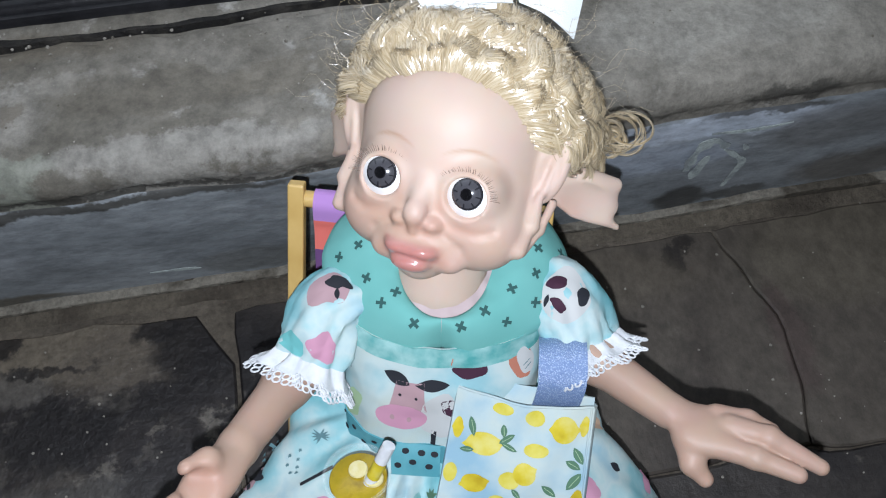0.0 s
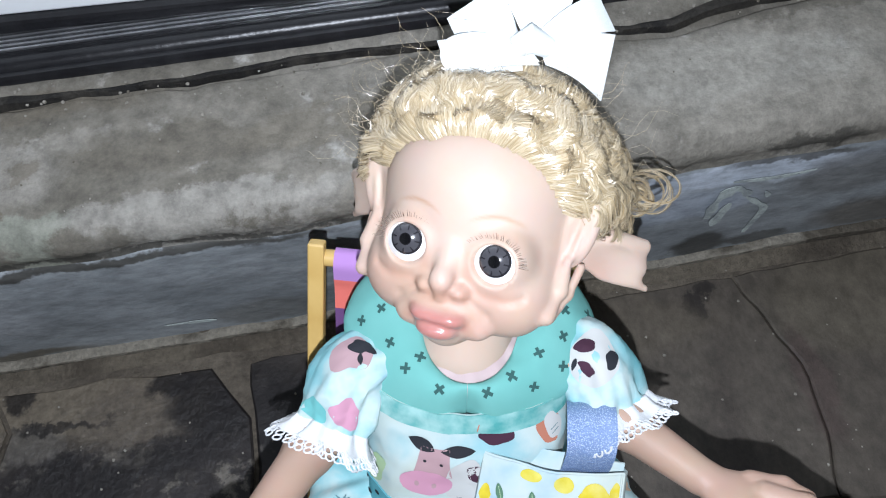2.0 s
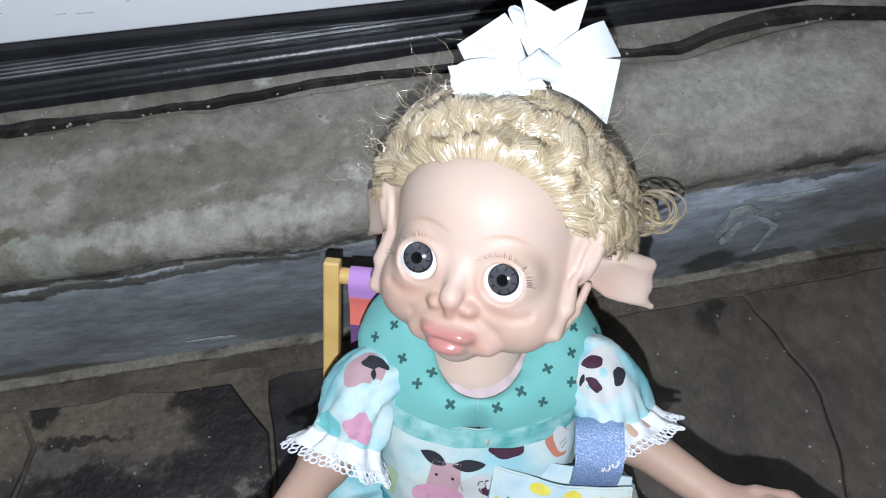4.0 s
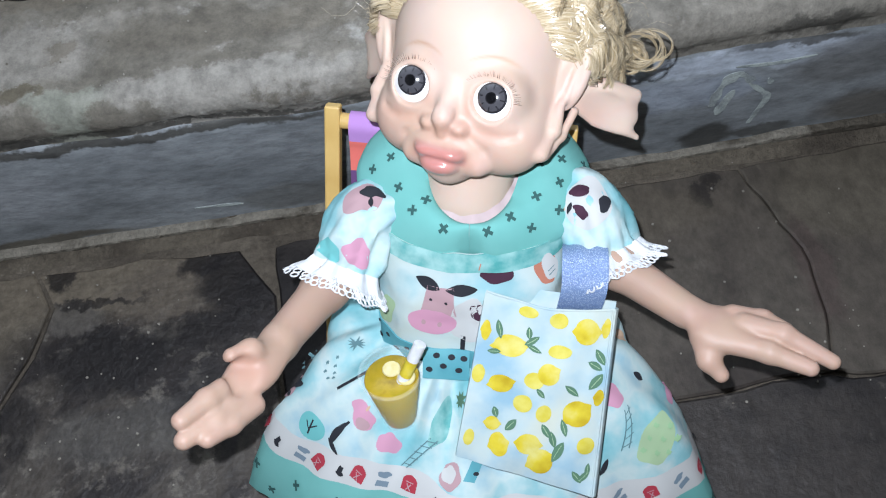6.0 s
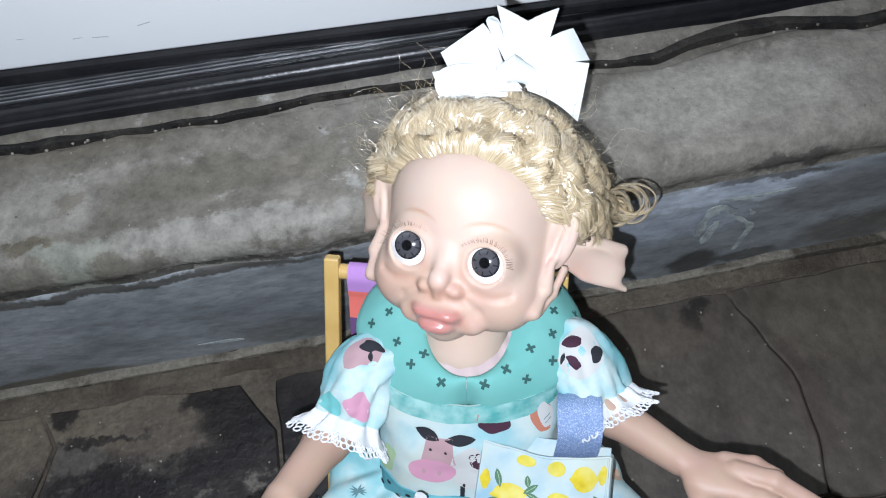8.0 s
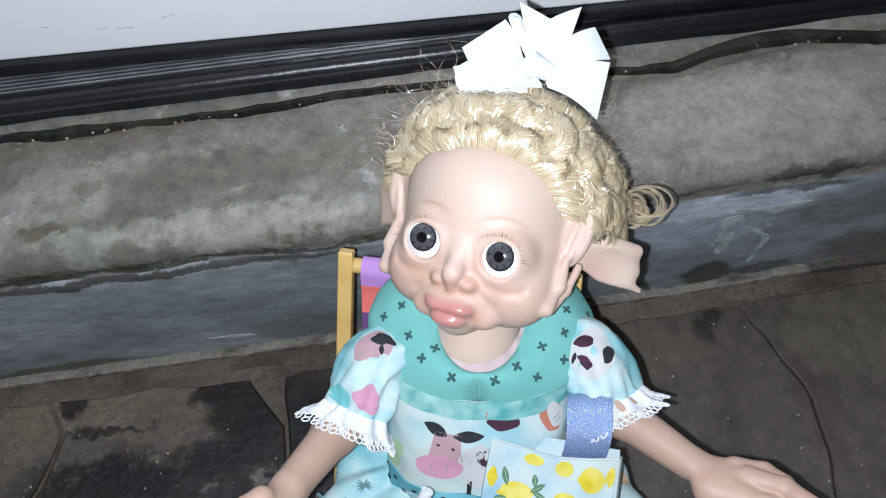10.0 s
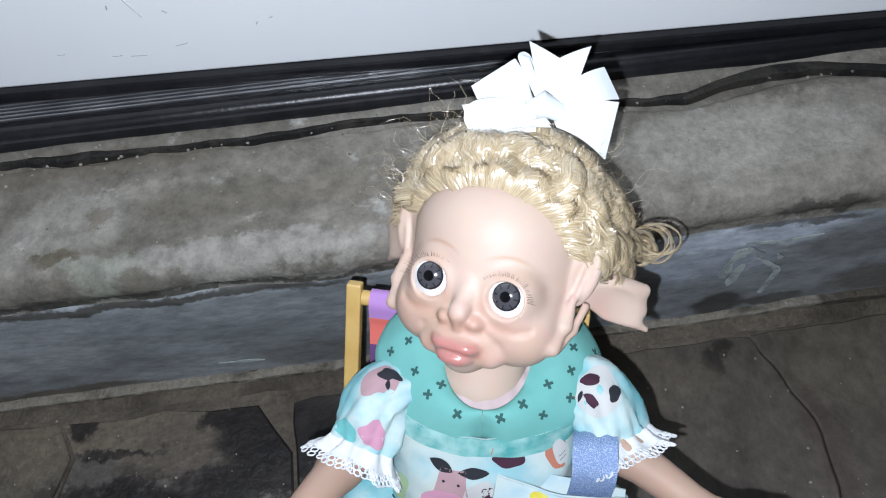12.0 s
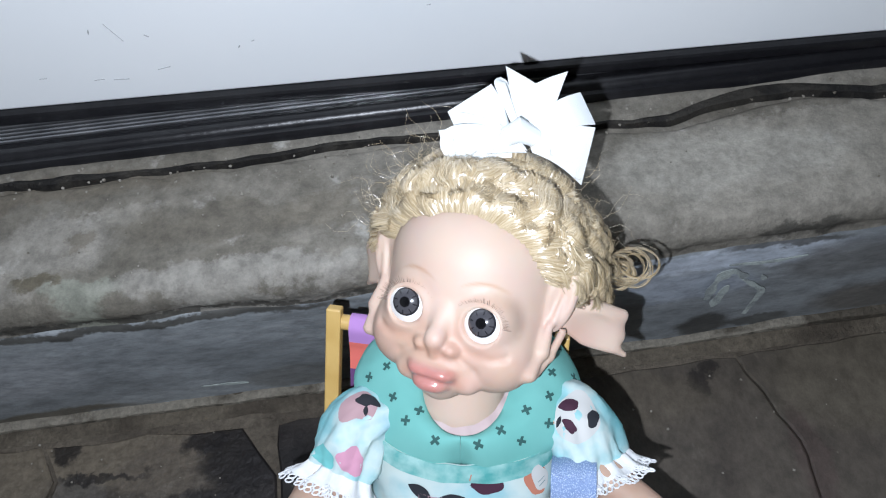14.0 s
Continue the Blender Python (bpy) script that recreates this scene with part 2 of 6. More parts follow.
def grid(P, closed_u=False, closed_v=False, flip=False):
    """Faces over an array of points P[u][v]."""
    P = np.asarray(P, float)
    a, b = P.shape[:2]
    f = []
    for i in range(a if closed_u else a - 1):
        for j in range(b if closed_v else b - 1):
            q = (i * b + j, ((i + 1) % a) * b + j, ((i + 1) % a) * b + (j + 1) % b, i * b + (j + 1) % b)
            f.append(q[::-1] if flip else q)
    return P.reshape(-1, 3), f


def sheet(P, thick, closed_u=False):
    """A cloth of some thickness over the points P[u][v]: both sides and the rims."""
    P = np.asarray(P, float)
    du, dv = np.gradient(P, axis=0), np.gradient(P, axis=1)
    if closed_u:
        du = np.roll(P, -1, 0) - np.roll(P, 1, 0)
    nn = np.cross(du, dv)
    nn /= np.linalg.norm(nn, axis=2, keepdims=True) + 1e-12
    a, b = P.shape[:2]
    v1, f1 = grid(P + nn * thick / 2, closed_u)
    v2, f2 = grid(P - nn * thick / 2, closed_u, flip=True)
    n = a * b
    f = f1 + [tuple(i + n for i in q) for q in f2]
    for i in range(a if closed_u else a - 1):
        k = (i + 1) % a
        f.append((i * b, i * b + n, k * b + n, k * b))
        f.append((i * b + b - 1, k * b + b - 1, k * b + b - 1 + n, i * b + b - 1 + n))
    if not closed_u:
        for j in range(b - 1):
            f.append((j, j + 1, j + 1 + n, j + n))
            r = (a - 1) * b
            f.append((r + j, r + j + n, r + j + 1 + n, r + j + 1))
    return np.concatenate([v1, v2]), f


def tube(points, radii, n=8, squash=1.0, up=(0, 0, 1)):
    """A round bar along points, closed at both ends."""
    P = np.asarray(points, float)
    R = np.broadcast_to(np.asarray(radii, float), (len(P),))
    T = np.gradient(P, axis=0)
    T /= np.linalg.norm(T, axis=1, keepdims=True) + 1e-12
    s = np.array(up, float)
    if abs(T[0] @ s) > 0.9:
        s = np.array((1.0, 0, 0))
    rings = []
    for p, t_, r in zip(P, T, R):
        s = s - t_ * (s @ t_)
        s /= np.linalg.norm(s) + 1e-12
        w = np.cross(t_, s)
        a = np.arange(n) * 2 * math.pi / n
        rings.append(p + r * (np.outer(np.cos(a), w) + squash * np.outer(np.sin(a), s)))
    v, f = grid(np.array(rings), closed_v=True)
    k = len(P)
    f = f + [tuple(range(n))[::-1], tuple((k - 1) * n + i for i in range(n))]
    return v, f


def smooth_line(pts, n):
    """A Catmull-Rom line through pts, as n points."""
    P = np.asarray(pts, float)
    P = np.concatenate([[2 * P[0] - P[1]], P, [2 * P[-1] - P[-2]]])
    out = []
    for u in np.linspace(0, len(P) - 3 - 1e-9, n):
        i = int(u)
        t_ = u - i
        a, b, c, d = P[i:i + 4]
        out.append(0.5 * (2 * b + (c - a) * t_ + (2 * a - 5 * b + 4 * c - d) * t_ ** 2 + (3 * b - a - 3 * c + d) * t_ ** 3))
    return np.array(out)


def box_bm(size, at=(0, 0, 0), bevel=0.0, seg=2, rot=None):
    bm = bmesh.new()
    bmesh.ops.create_cube(bm, size=1, matrix=Matrix.Translation(at) @ (rot or Matrix()) @ Matrix.Diagonal((*size, 1)))
    if bevel:
        bmesh.ops.bevel(bm, geom=bm.edges[:], offset=bevel, segments=seg, affect="EDGES", profile=0.5)
    return bm


def wobble(p, s, amp, seed=0.0):
    return amp * noise.noise(Vector((p[0] * s + seed, p[1] * s - seed, p[2] * s + 2 * seed)))


# ---- structure ----
def profile_bar(name, prof, x0, x1, n, material, amp=0.0, s=20.0, label="", smooth=True, groove=0.0):
    """A profile of (y, z) drawn along x, with an uneven surface."""
    P = []
    for x in np.linspace(x0, x1, n):
        row = []
        for y, z in prof:
            d = wobble((x, y, z), s, amp, 1.7) + wobble((x, y, z), s * 4, amp * 0.35, 5.1)
            if groove and z > 0.185:
                yc = float(np.interp(x, GROOVE_X, GROOVE_Y)) + wobble((x, 0.3, 0.1), 40, 0.0025, 4.2)
                d -= 0.0210 * math.exp(-((y - yc) / (0.0048 + 0.0030 * min(max((x - 0.20) / 0.06, 0), 1) + 0.0030 * noise.noise(Vector((x * 11, 7.0, 1.0))))) ** 2) * max(0.35, 0.75 + 0.9 * noise.noise(Vector((x * 6, 3.0, 1.0))))
                y2 = float(np.interp(x, [-0.17, -0.04, 0.03, 0.25, 0.40], [0.522, 0.531, 0.526, 0.474, 0.471])) + wobble((x, 0.7, 0.1), 9, 0.003, 6.2) + wobble((x, 0.7, 0.1), 45, 0.003, 1.2)
                d -= 0.0030 / (1 + math.exp(min((y - y2) / 0.0012, 60))) - 0.0015
            row.append((x, y + d, z + 0.6 * d))
        P.append(row)
    v, f = grid(np.array(P), flip=True)
    ob = Geo().add(v, f).build(name, material, None, label, smooth)
    return tagged(ob, label, name.replace("_", " "), kind="structure")


def arc(cy, cz, r, a0, a1, n):
    return [(cy + r * math.cos(radians(a0 + (a1 - a0) * i / (n - 1))), cz + r * math.sin(radians(a0 + (a1 - a0) * i / (n - 1)))) for i in range(n)]


GROOVE_X = [-0.26, -0.165, -0.08, -0.01, 0.03, 0.14, 0.24, 0.27, 0.315, 0.34, 0.39, 0.43]
GROOVE_Y = [0.5585, 0.556, 0.5545, 0.5575, 0.560, 0.553, 0.545, 0.5465, 0.558, 0.561, 0.558, 0.549]
riser_prof = [(0.456, -0.03)] + [(0.455 - 0.007 * k / 12, 0.150 * k / 12) for k in range(13)] + [(0.452, 0.153), (0.462, 0.154)]
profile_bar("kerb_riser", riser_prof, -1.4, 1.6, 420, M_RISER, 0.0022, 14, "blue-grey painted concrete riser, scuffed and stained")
top_prof = [(0.470, 0.150), (0.455, 0.1495), (0.447, 0.151)] + arc(0.464, 0.170, 0.020, 215, 95, 12) + [(0.47 + 0.0035 * k, 0.190) for k in range(36)] + [(0.62, 0.1905), (0.66, 0.1905)]
profile_bar("kerb_top", top_prof, -1.4, 1.6, 420, M_CONCRETE, 0.0034, 12, "worn grey concrete kerb with a rounded edge", groove=0.556)

# old white paint left on the riser
def paint_smear(points, width, name="paint_smear"):
    pts = smooth_line(points, 18)
    P = []
    for i, (x, z) in enumerate(pts):
        q = i / 17
        t_ = pts[min(i + 1, 17)] - pts[max(i - 1, 0)]
        t_ = t_ / (np.linalg.norm(t_) + 1e-9)
        w = width * (0.35 + 0.65 * math.sin(math.pi * q) ** 0.6) * (1 + 0.8 * noise.noise(Vector((x * 120, z * 120, 0.5))))
        P.append([(x - t_[1] * w * k, 0.4540 - 0.0066 * z / 0.15 - 0.0034 + wobble((x, 0.45, z), 14, 0.0022, 1.7), z + t_[0] * w * k) for k in (-0.5, -0.17, 0.17, 0.5)])
    riser = bpy.data.objects["kerb_riser"]
    Geo().add(*sheet(np.array(P), 0.0005)).build(name, M_SMEAR, riser, "flaked pale paint mark")


M_SMEAR = worn("old_paint", (0.42, 0.47, 0.45), (0.27, 0.30, 0.30), (0.48, 0.51, 0.50), 60.0, 0.6, 0.2)
for pts_, w_ in (([(0.291, 0.080), (0.294, 0.106), (0.305, 0.118), (0.318, 0.106)], 0.010), ([(0.298, 0.066), (0.301, 0.082), (0.305, 0.098)], 0.007), ([(0.316, 0.104), (0.328, 0.092), (0.336, 0.080), (0.333, 0.060), (0.330, 0.044)], 0.006), ([(0.330, 0.108), (0.334, 0.100)], 0.004), ([(-0.124, 0.040), (-0.105, 0.037), (-0.086, 0.034)], 0.003), ([(0.30, 0.128), (0.33, 0.126), (0.36, 0.131)], 0.003)):
    paint_smear(pts_, w_)

# floor: mortar bed with stone slabs in it
bed = profile_bar("floor", [(-1.6 + 2.07 * k / 60, -0.0035 + (0.004 if k > 58 else 0)) for k in range(61)][::-1], -1.4, 1.6, 200, M_MORTAR, 0.0016, 16, "rough mortar bed of a slate floor")


fillet = [(0.4345, -0.0030), (0.4360, 0.0000), (0.4380, 0.0020), (0.4420, 0.0028), (0.4480, 0.0046), (0.4520, 0.0080), (0.4560, 0.0085)]
profile_bar("mortar_fillet", fillet[::-1], -1.4, 1.6, 500, M_FILLET, 0.0040, 30, "tan mortar fillet along the foot of the riser")


# pale bead of mortar where the riser meets the floor
P = []
for x in np.linspace(-1.4, 1.6, 700):
    up_ = 0.008 * min(max((x - 0.30) / 0.08, 0), 1) + wobble((x, 0.2, 0.3), 25, 0.0022, 3.1) + wobble((x, 0.2, 0.3), 90, 0.0010, 6.1)
    fat = 1 + 0.9 * noise.noise(Vector((x * 28, 1.0, 2.0)))
    P.append([(x, 0.4500, 0.003), (x, 0.4478 - 0.001 * fat, 0.0055 + up_), (x, 0.4482 - 0.001 * fat, 0.0078 + up_ + 0.001 * fat), (x, 0.4515, 0.0092 + up_ + 0.001 * fat), (x, 0.4570, 0.0094 + up_)])
tagged(Geo().add(*grid(np.array(P))).build("mortar_bead", M_BEAD), "pale crumbling mortar bead along the riser foot", "mortar", kind="structure")


def slab(outline, z, material=None, name="slab"):
    """One stone slab with a broken, softened edge."""
    ring = []
    for i in range(len(outline)):
        a, b = outline[i], outline[(i + 1) % len(outline)]
        k = max(2, int(math.dist(a, b) / 0.02))
        for j in range(k):
            x, y = a[0] + (b[0] - a[0]) * j / k, a[1] + (b[1] - a[1]) * j / k
            ring.append((x + wobble((x, y, 0), 30, 0.005, 3.3), y + wobble((x, y, 1), 30, 0.005, 8.3)))
    c = np.mean(ring, axis=0)
    P = []
    for inset, dz in ((0.0, -0.012), (0.0, -0.0016), (0.0020, 0.0)):
        row = []
        for x, y in ring:
            d = np.array((c[0] - x, c[1] - y))
            d = d / np.linalg.norm(d) * inset
            row.append((x + d[0], y + d[1], z + dz))
        P.append(row)
    n = len(ring)
    v, f = grid(np.array(P), closed_v=True)
    f.append(tuple(2 * n + i for i in range(n)))
    ob = Geo().add(v, f).build(name, material or M_SLATE, bed, smooth=False)
    return ob


g = 0.0004
crack = [(0.3255, 0.433), (0.3305, 0.418), (0.3385, 0.402), (0.346, 0.384), (0.3525, 0.363), (0.3555, 0.337), (0.3570, 0.313), (0.3555, 0.290), (0.3525, 0.270), (0.349, 0.247)]
SLABS = [
    ([(-0.262, 0.432), (-0.140, 0.430), (-0.100, 0.427), (-0.073, 0.380), (-0.078, 0.12), (-0.293, 0.10), (-0.290, 0.317), (-0.268, 0.356), (-0.253, 0.398)], 0.001, M_SLATE_LEFT),
    ([(-0.069, 0.428), (0.10, 0.432), (0.105, 0.246), (-0.072, 0.252)], 0.0, M_SLATE_DARK),
    ([(0.109, 0.432), *[(x - g, y) for x, y in crack], (0.226, 0.240), (0.109, 0.244)], 0.001),
    ([(x + g, y) for x, y in crack] + [(0.377, 0.236), (0.62, 0.25), (0.66, 0.436)], 0.002),
    # dark slab below the joint, with the torch's falloff put into its stone
    ([(0.109, 0.2425), (0.226, 0.2385), (0.345, 0.2450), (0.376, 0.2345), (0.46, 0.2395), (0.44, -0.05), (0.11, -0.04)], 0.0, M_SLATE_DARK),
    ([(-0.072, 0.244), (0.103, 0.239), (0.104, -0.04), (-0.074, -0.05)], -0.0005),
    ([(-0.266, 0.434), (-0.2575, 0.398), (-0.2725, 0.356), (-0.2945, 0.317), (-0.298, 0.11), (-0.58, 0.10), (-0.60, 0.433)], 0.0015, M_SLATE_LEFT),
]


M_SEALANT = worn("black_sealant", (0.014, 0.013, 0.012), (0.040, 0.036, 0.030), (0.10, 0.09, 0.075), 25.0, 0.7, 0.6)
# strip of old black sealant in the crack of the kerb
P = []
for x in np.linspace(-1.2, 1.4, 620):
    yc = float(np.interp(x, GROOVE_X, GROOVE_Y)) + wobble((x, 0.3, 0.1), 40, 0.0025, 4.2)
    wide = 0.0013 + 0.0028 * max(0.0, noise.noise(Vector((x * 13, 5.0, 2.0))) + 0.15) + 0.0022 * min(max((x - 0.24) / 0.03, 0), 1) + 0.0008 * noise.noise(Vector((x * 90, 2.0, 2.0)))
    wide = max(wide, 0.0004)
    P.append([(x, yc - wide - 0.0006, 0.1850), (x, yc - wide, 0.1918 + wobble((x, yc, 0), 60, 0.0006)), (x, yc, 0.1924 + wobble((x, yc, 0), 80, 0.0008, 2.0)), (x, yc + wide, 0.1916), (x, yc + wide + 0.0006, 0.1850)])
tagged(Geo().add(*grid(np.array(P), flip=True)).build("crack_sealant", M_SEALANT), "black crumbling sealant in the crack of the kerb", "sealant", kind="structure")


# crumbs of mortar and grit lying on the kerb and the floor
def grit():
    rg = random.Random(21)
    G = Geo()
    lumps = [(rg.uniform(-0.30, 0.46), rg.gauss(0.548, 0.010), 0.1905, rg.uniform(0.0004, 0.0015)) for _ in range(150)]
    lumps += [(rg.uniform(-0.30, 0.46), rg.uniform(0.46, 0.54), 0.1905, rg.uniform(0.0004, 0.0010)) for _ in range(70)]
    lumps += [(rg.uniform(-0.34, 0.50), rg.uniform(0.20, 0.445), 0.0015, rg.uniform(0.0004, 0.0013)) for _ in range(190)]
    for x, y, z, r in lumps:
        n = 6
        ring = [[(x + r * w * math.cos(a) * rg.uniform(0.7, 1.3), y + r * w * math.sin(a) * rg.uniform(0.7, 1.3), z + h * r) for a in np.arange(n) * 2 * math.pi / n] for w, h in ((0.8, -0.6), (1.0, 0.1), (0.55, 0.6))]
        v, f = grid(np.array(ring), closed_v=True, flip=True)
        f.append(tuple(2 * n + i for i in range(n)))
        G.add(v, f)
    tagged(G.build("grit", M_GRIT, None, smooth=False), "loose crumbs of mortar and grit on concrete and slate", "grit", kind="stuff")


M_GRIT = worn("grit", (0.30, 0.28, 0.24), (0.14, 0.125, 0.10), (0.50, 0.48, 0.45), 30.0, 0.85, 0.2, dirt_at=(0.52, 0.60))
grit()


# door with its rubber foot, standing slightly ajar over a ribbed track
def track():
    thing = tagged(new("sill_track"), "black ribbed aluminium door track along the kerb", "door track", kind="structure")
    foot = [(0.570, 0.1860), (0.571, 0.1945), (0.5725, 0.1975)] + arc(0.584, 0.1945, 0.0075, 160, 60, 9) + [(0.5915, 0.2000), (0.5920, 0.1860)]
    P = [[(x, y, z) for y, z in foot] for x in np.linspace(-1.4, 1.6, 60)]
    v, f = grid(np.array(P), flip=True)
    Geo().add(v, f).build("nosing", M_RUBBER, thing, "rounded black rubber nosing", True)
    Geo().add(*grid(np.array([[(x, y, 0.1985) for y in (0.590, 0.66)] for x in (-1.4, 1.6)]))).build("base_strip", M_RUBBER, thing, smooth=False)
    for k in range(5):
        y = 0.5945 + 0.0040 * k
        part("rib", box_bm((3.0, 0.0020, 0.0026), (0.1, y, 0.1996), 0.0007, 2), M_ALU, thing, "bright aluminium rib")
    return thing


track()
door = tagged(new("door_1"), "white painted door with a black rubber bottom strip, slightly ajar", "door", kind="structure")
door.matrix_world = pose(0.10, 0.5965, 0, 0, 0, -2.35)
part("panel", box_bm((2.6, 0.036, 2.0), (0.1, 0.022, 1.2140), 0.002, 2), M_DOOR, door)
bar = [(0.001, 0.2015), (-0.001, 0.2022), (-0.002, 0.2040), (-0.002, 0.2110), (-0.001, 0.2130), (0.002, 0.2140), (0.03, 0.2140), (0.03, 0.2015)]
P = [[(x, y, z) for y, z in bar] for x in np.linspace(-1.2, 1.4, 40)]
Geo().add(*grid(np.array(P), closed_v=True, flip=True)).build("bottom_strip", M_RUBBER, door, "black rubber strip", False)

# scuffs on the door: thin dark scratches and rubbed spots
scuff = plain("door_scuff", (0.42, 0.43, 0.44), 0.7)
for x, z, ln, wd, an in ((-0.143, 0.3025, 0.004, 0.0016, 80), (-0.126, 0.300, 0.020, 0.0007, -62), (-0.104, 0.2945, 0.004, 0.0014, -40), (-0.041, 0.2765, 0.003, 0.0012, 60), (-0.150, 0.2560, 0.008, 0.0010, 2), (-0.134, 0.2545, 0.012, 0.0012, -3), (-0.10, 0.262, 0.010, 0.0010, 12), (-0.03, 0.281, 0.003, 0.001, 20), (0.10, 0.300, 0.003, 0.001, 10), (-0.19, 0.262, 0.006, 0.001, 0)):
    ob = part("scuff", box_bm((ln, 0.0007, wd * 0.6), (0, 0, 0), 0.0002, 1), scuff, door, "dark scratch in the paint")
    ob.matrix_local = pose(x - 0.105, 0.0038, z - 0.019, 0, -an, 0)

# plain shell of the porch
for nm, size, at in (("wall_north", (3.2, 0.12, 2.6), (0.1, 0.80, 1.29)), ("wall_south", (3.2, 0.12, 2.6), (0.1, -1.66, 1.29)), ("wall_east", (0.12, 2.5, 2.6), (1.66, -0.4, 1.29)), ("wall_west", (0.12, 2.5, 2.6), (-1.46, -0.4, 1.29))):
    tagged(part(nm, box_bm(size, at), M_WALL), "plain grey plastered wall", "wall", kind="structure")
tagged(part("ceiling", box_bm((3.3, 2.6, 0.1), (0.1, -0.4, 2.64)), M_WALL), "plain grey ceiling", "ceiling", kind="structure")

# ---- toy deck chair ----
M_SLING = [plain("sling_violet", (0.42, 0.22, 0.52), 0.8), plain("sling_coral", (0.72, 0.16, 0.13), 0.8), plain("sling_plum", (0.13, 0.055, 0.17), 0.8), plain("sling_orange", (0.75, 0.33, 0.14), 0.8)]


def deck_chair():
    """Local: x along the chair's width, y to its back, z up; the top rail is at (0, 0.098, 0.222)."""
    thing = tagged(new("deck_chair"), "toy deck chair of varnished wood with striped cloth sling", "deck chair")
    thing.matrix_world = pose(0.0485, 0.271, 0, 0, 0, -16.5)
    w = 0.0715

    def post(a, b, size, label=""):
        a, b = Vector(a), Vector(b)
        d = b - a
        rot = d.to_track_quat("Z", "Y").to_matrix().to_4x4()
        return part("post", box_bm((size[0], size[1], d.length), (a + b) / 2, 0.0012, 2, rot), M_WOOD, thing, label)
    for sx in (-1, 1):
        post((sx * w, -0.060, 0.004), (sx * w, 0.1000, 0.2330), (0.0095, 0.0085))
        post((sx * (w - 0.011), 0.075, 0.004), (sx * (w - 0.011), -0.075, 0.115), (0.0085, 0.0085))
        post((sx * (w - 0.021), 0.110, 0.004), (sx * (w - 0.021), 0.045, 0.150), (0.0070, 0.0070))
    for nm, y, z, r in (("top_rail", 0.0955, 0.2235, 0.0050), ("front_rail", -0.072, 0.110, 0.0045), ("foot_rail", 0.105, 0.014, 0.0040), ("heel_rail", -0.055, 0.012, 0.0040)):
        Geo().add(*tube([(-w, y, z), (0, y, z), (w, y, z)], r, 12)).build(nm, M_WOOD, thing)
    line = smooth_line([(0.0955, 0.2298), (0.0893, 0.2262), (0.0860, 0.2170), (0.080, 0.2000), (0.045, 0.135), (0.0, 0.096), (-0.04, 0.092), (-0.072, 0.1155)], 60)
    line = np.concatenate([[(0.1020, 0.2235), (0.0995, 0.2280)], line])
    def colour(k):
        z = 0.5 * (line[k][1] + line[k + 1][1])
        return 0 if k < 2 or z > 0.2165 else 1 if z > 0.196 else 2 if z > 0.170 else 0 if z > 0.150 else 1 if z > 0.128 else 3 if z > 0.108 else (k // 6) % 4
    k0 = 0
    while k0 < len(line) - 1:
        k1, c = k0, colour(k0)
        while k1 < len(line) - 1 and colour(k1) == c:
            k1 += 1
        Pp = np.array([[(x, y, z) for x in np.linspace(-w + 0.0105, w - 0.0105, 8)] for y, z in line[k0:k1 + 1]])
        Geo().add(*sheet(Pp, 0.0014)).build("sling_band", M_SLING[c], thing, "striped cloth sling")
        k0 = k1
    return thing


deck_chair()


# ---- smooth solids from distance fields ----
def ball(p, c, r):
    return np.linalg.norm(p - np.array(c), axis=-1) - r


def egg(p, c, r, R=None):
    q = p - np.array(c)
    if R is not None:
        q = q @ R
    r = np.array(r)
    k0 = np.linalg.norm(q / r, axis=-1)
    k1 = np.linalg.norm(q / (r * r), axis=-1)
    return k0 * (k0 - 1.0) / (k1 + 1e-9)


def bone(p, a, b, ra, rb):
    a, b = np.array(a, float), np.array(b, float)
    h = np.clip(((p - a) @ (b - a)) / ((b - a) @ (b - a)), 0, 1)
    return np.linalg.norm(p - a - h[..., None] * (b - a), axis=-1) - (ra + (rb - ra) * h)


def join(a, b, k):
    h = np.clip(0.5 + 0.5 * (b - a) / k, 0, 1)
    return b + (a - b) * h - k * h * (1 - h)


def cut(a, b, k):
    return -join(-a, b, k)


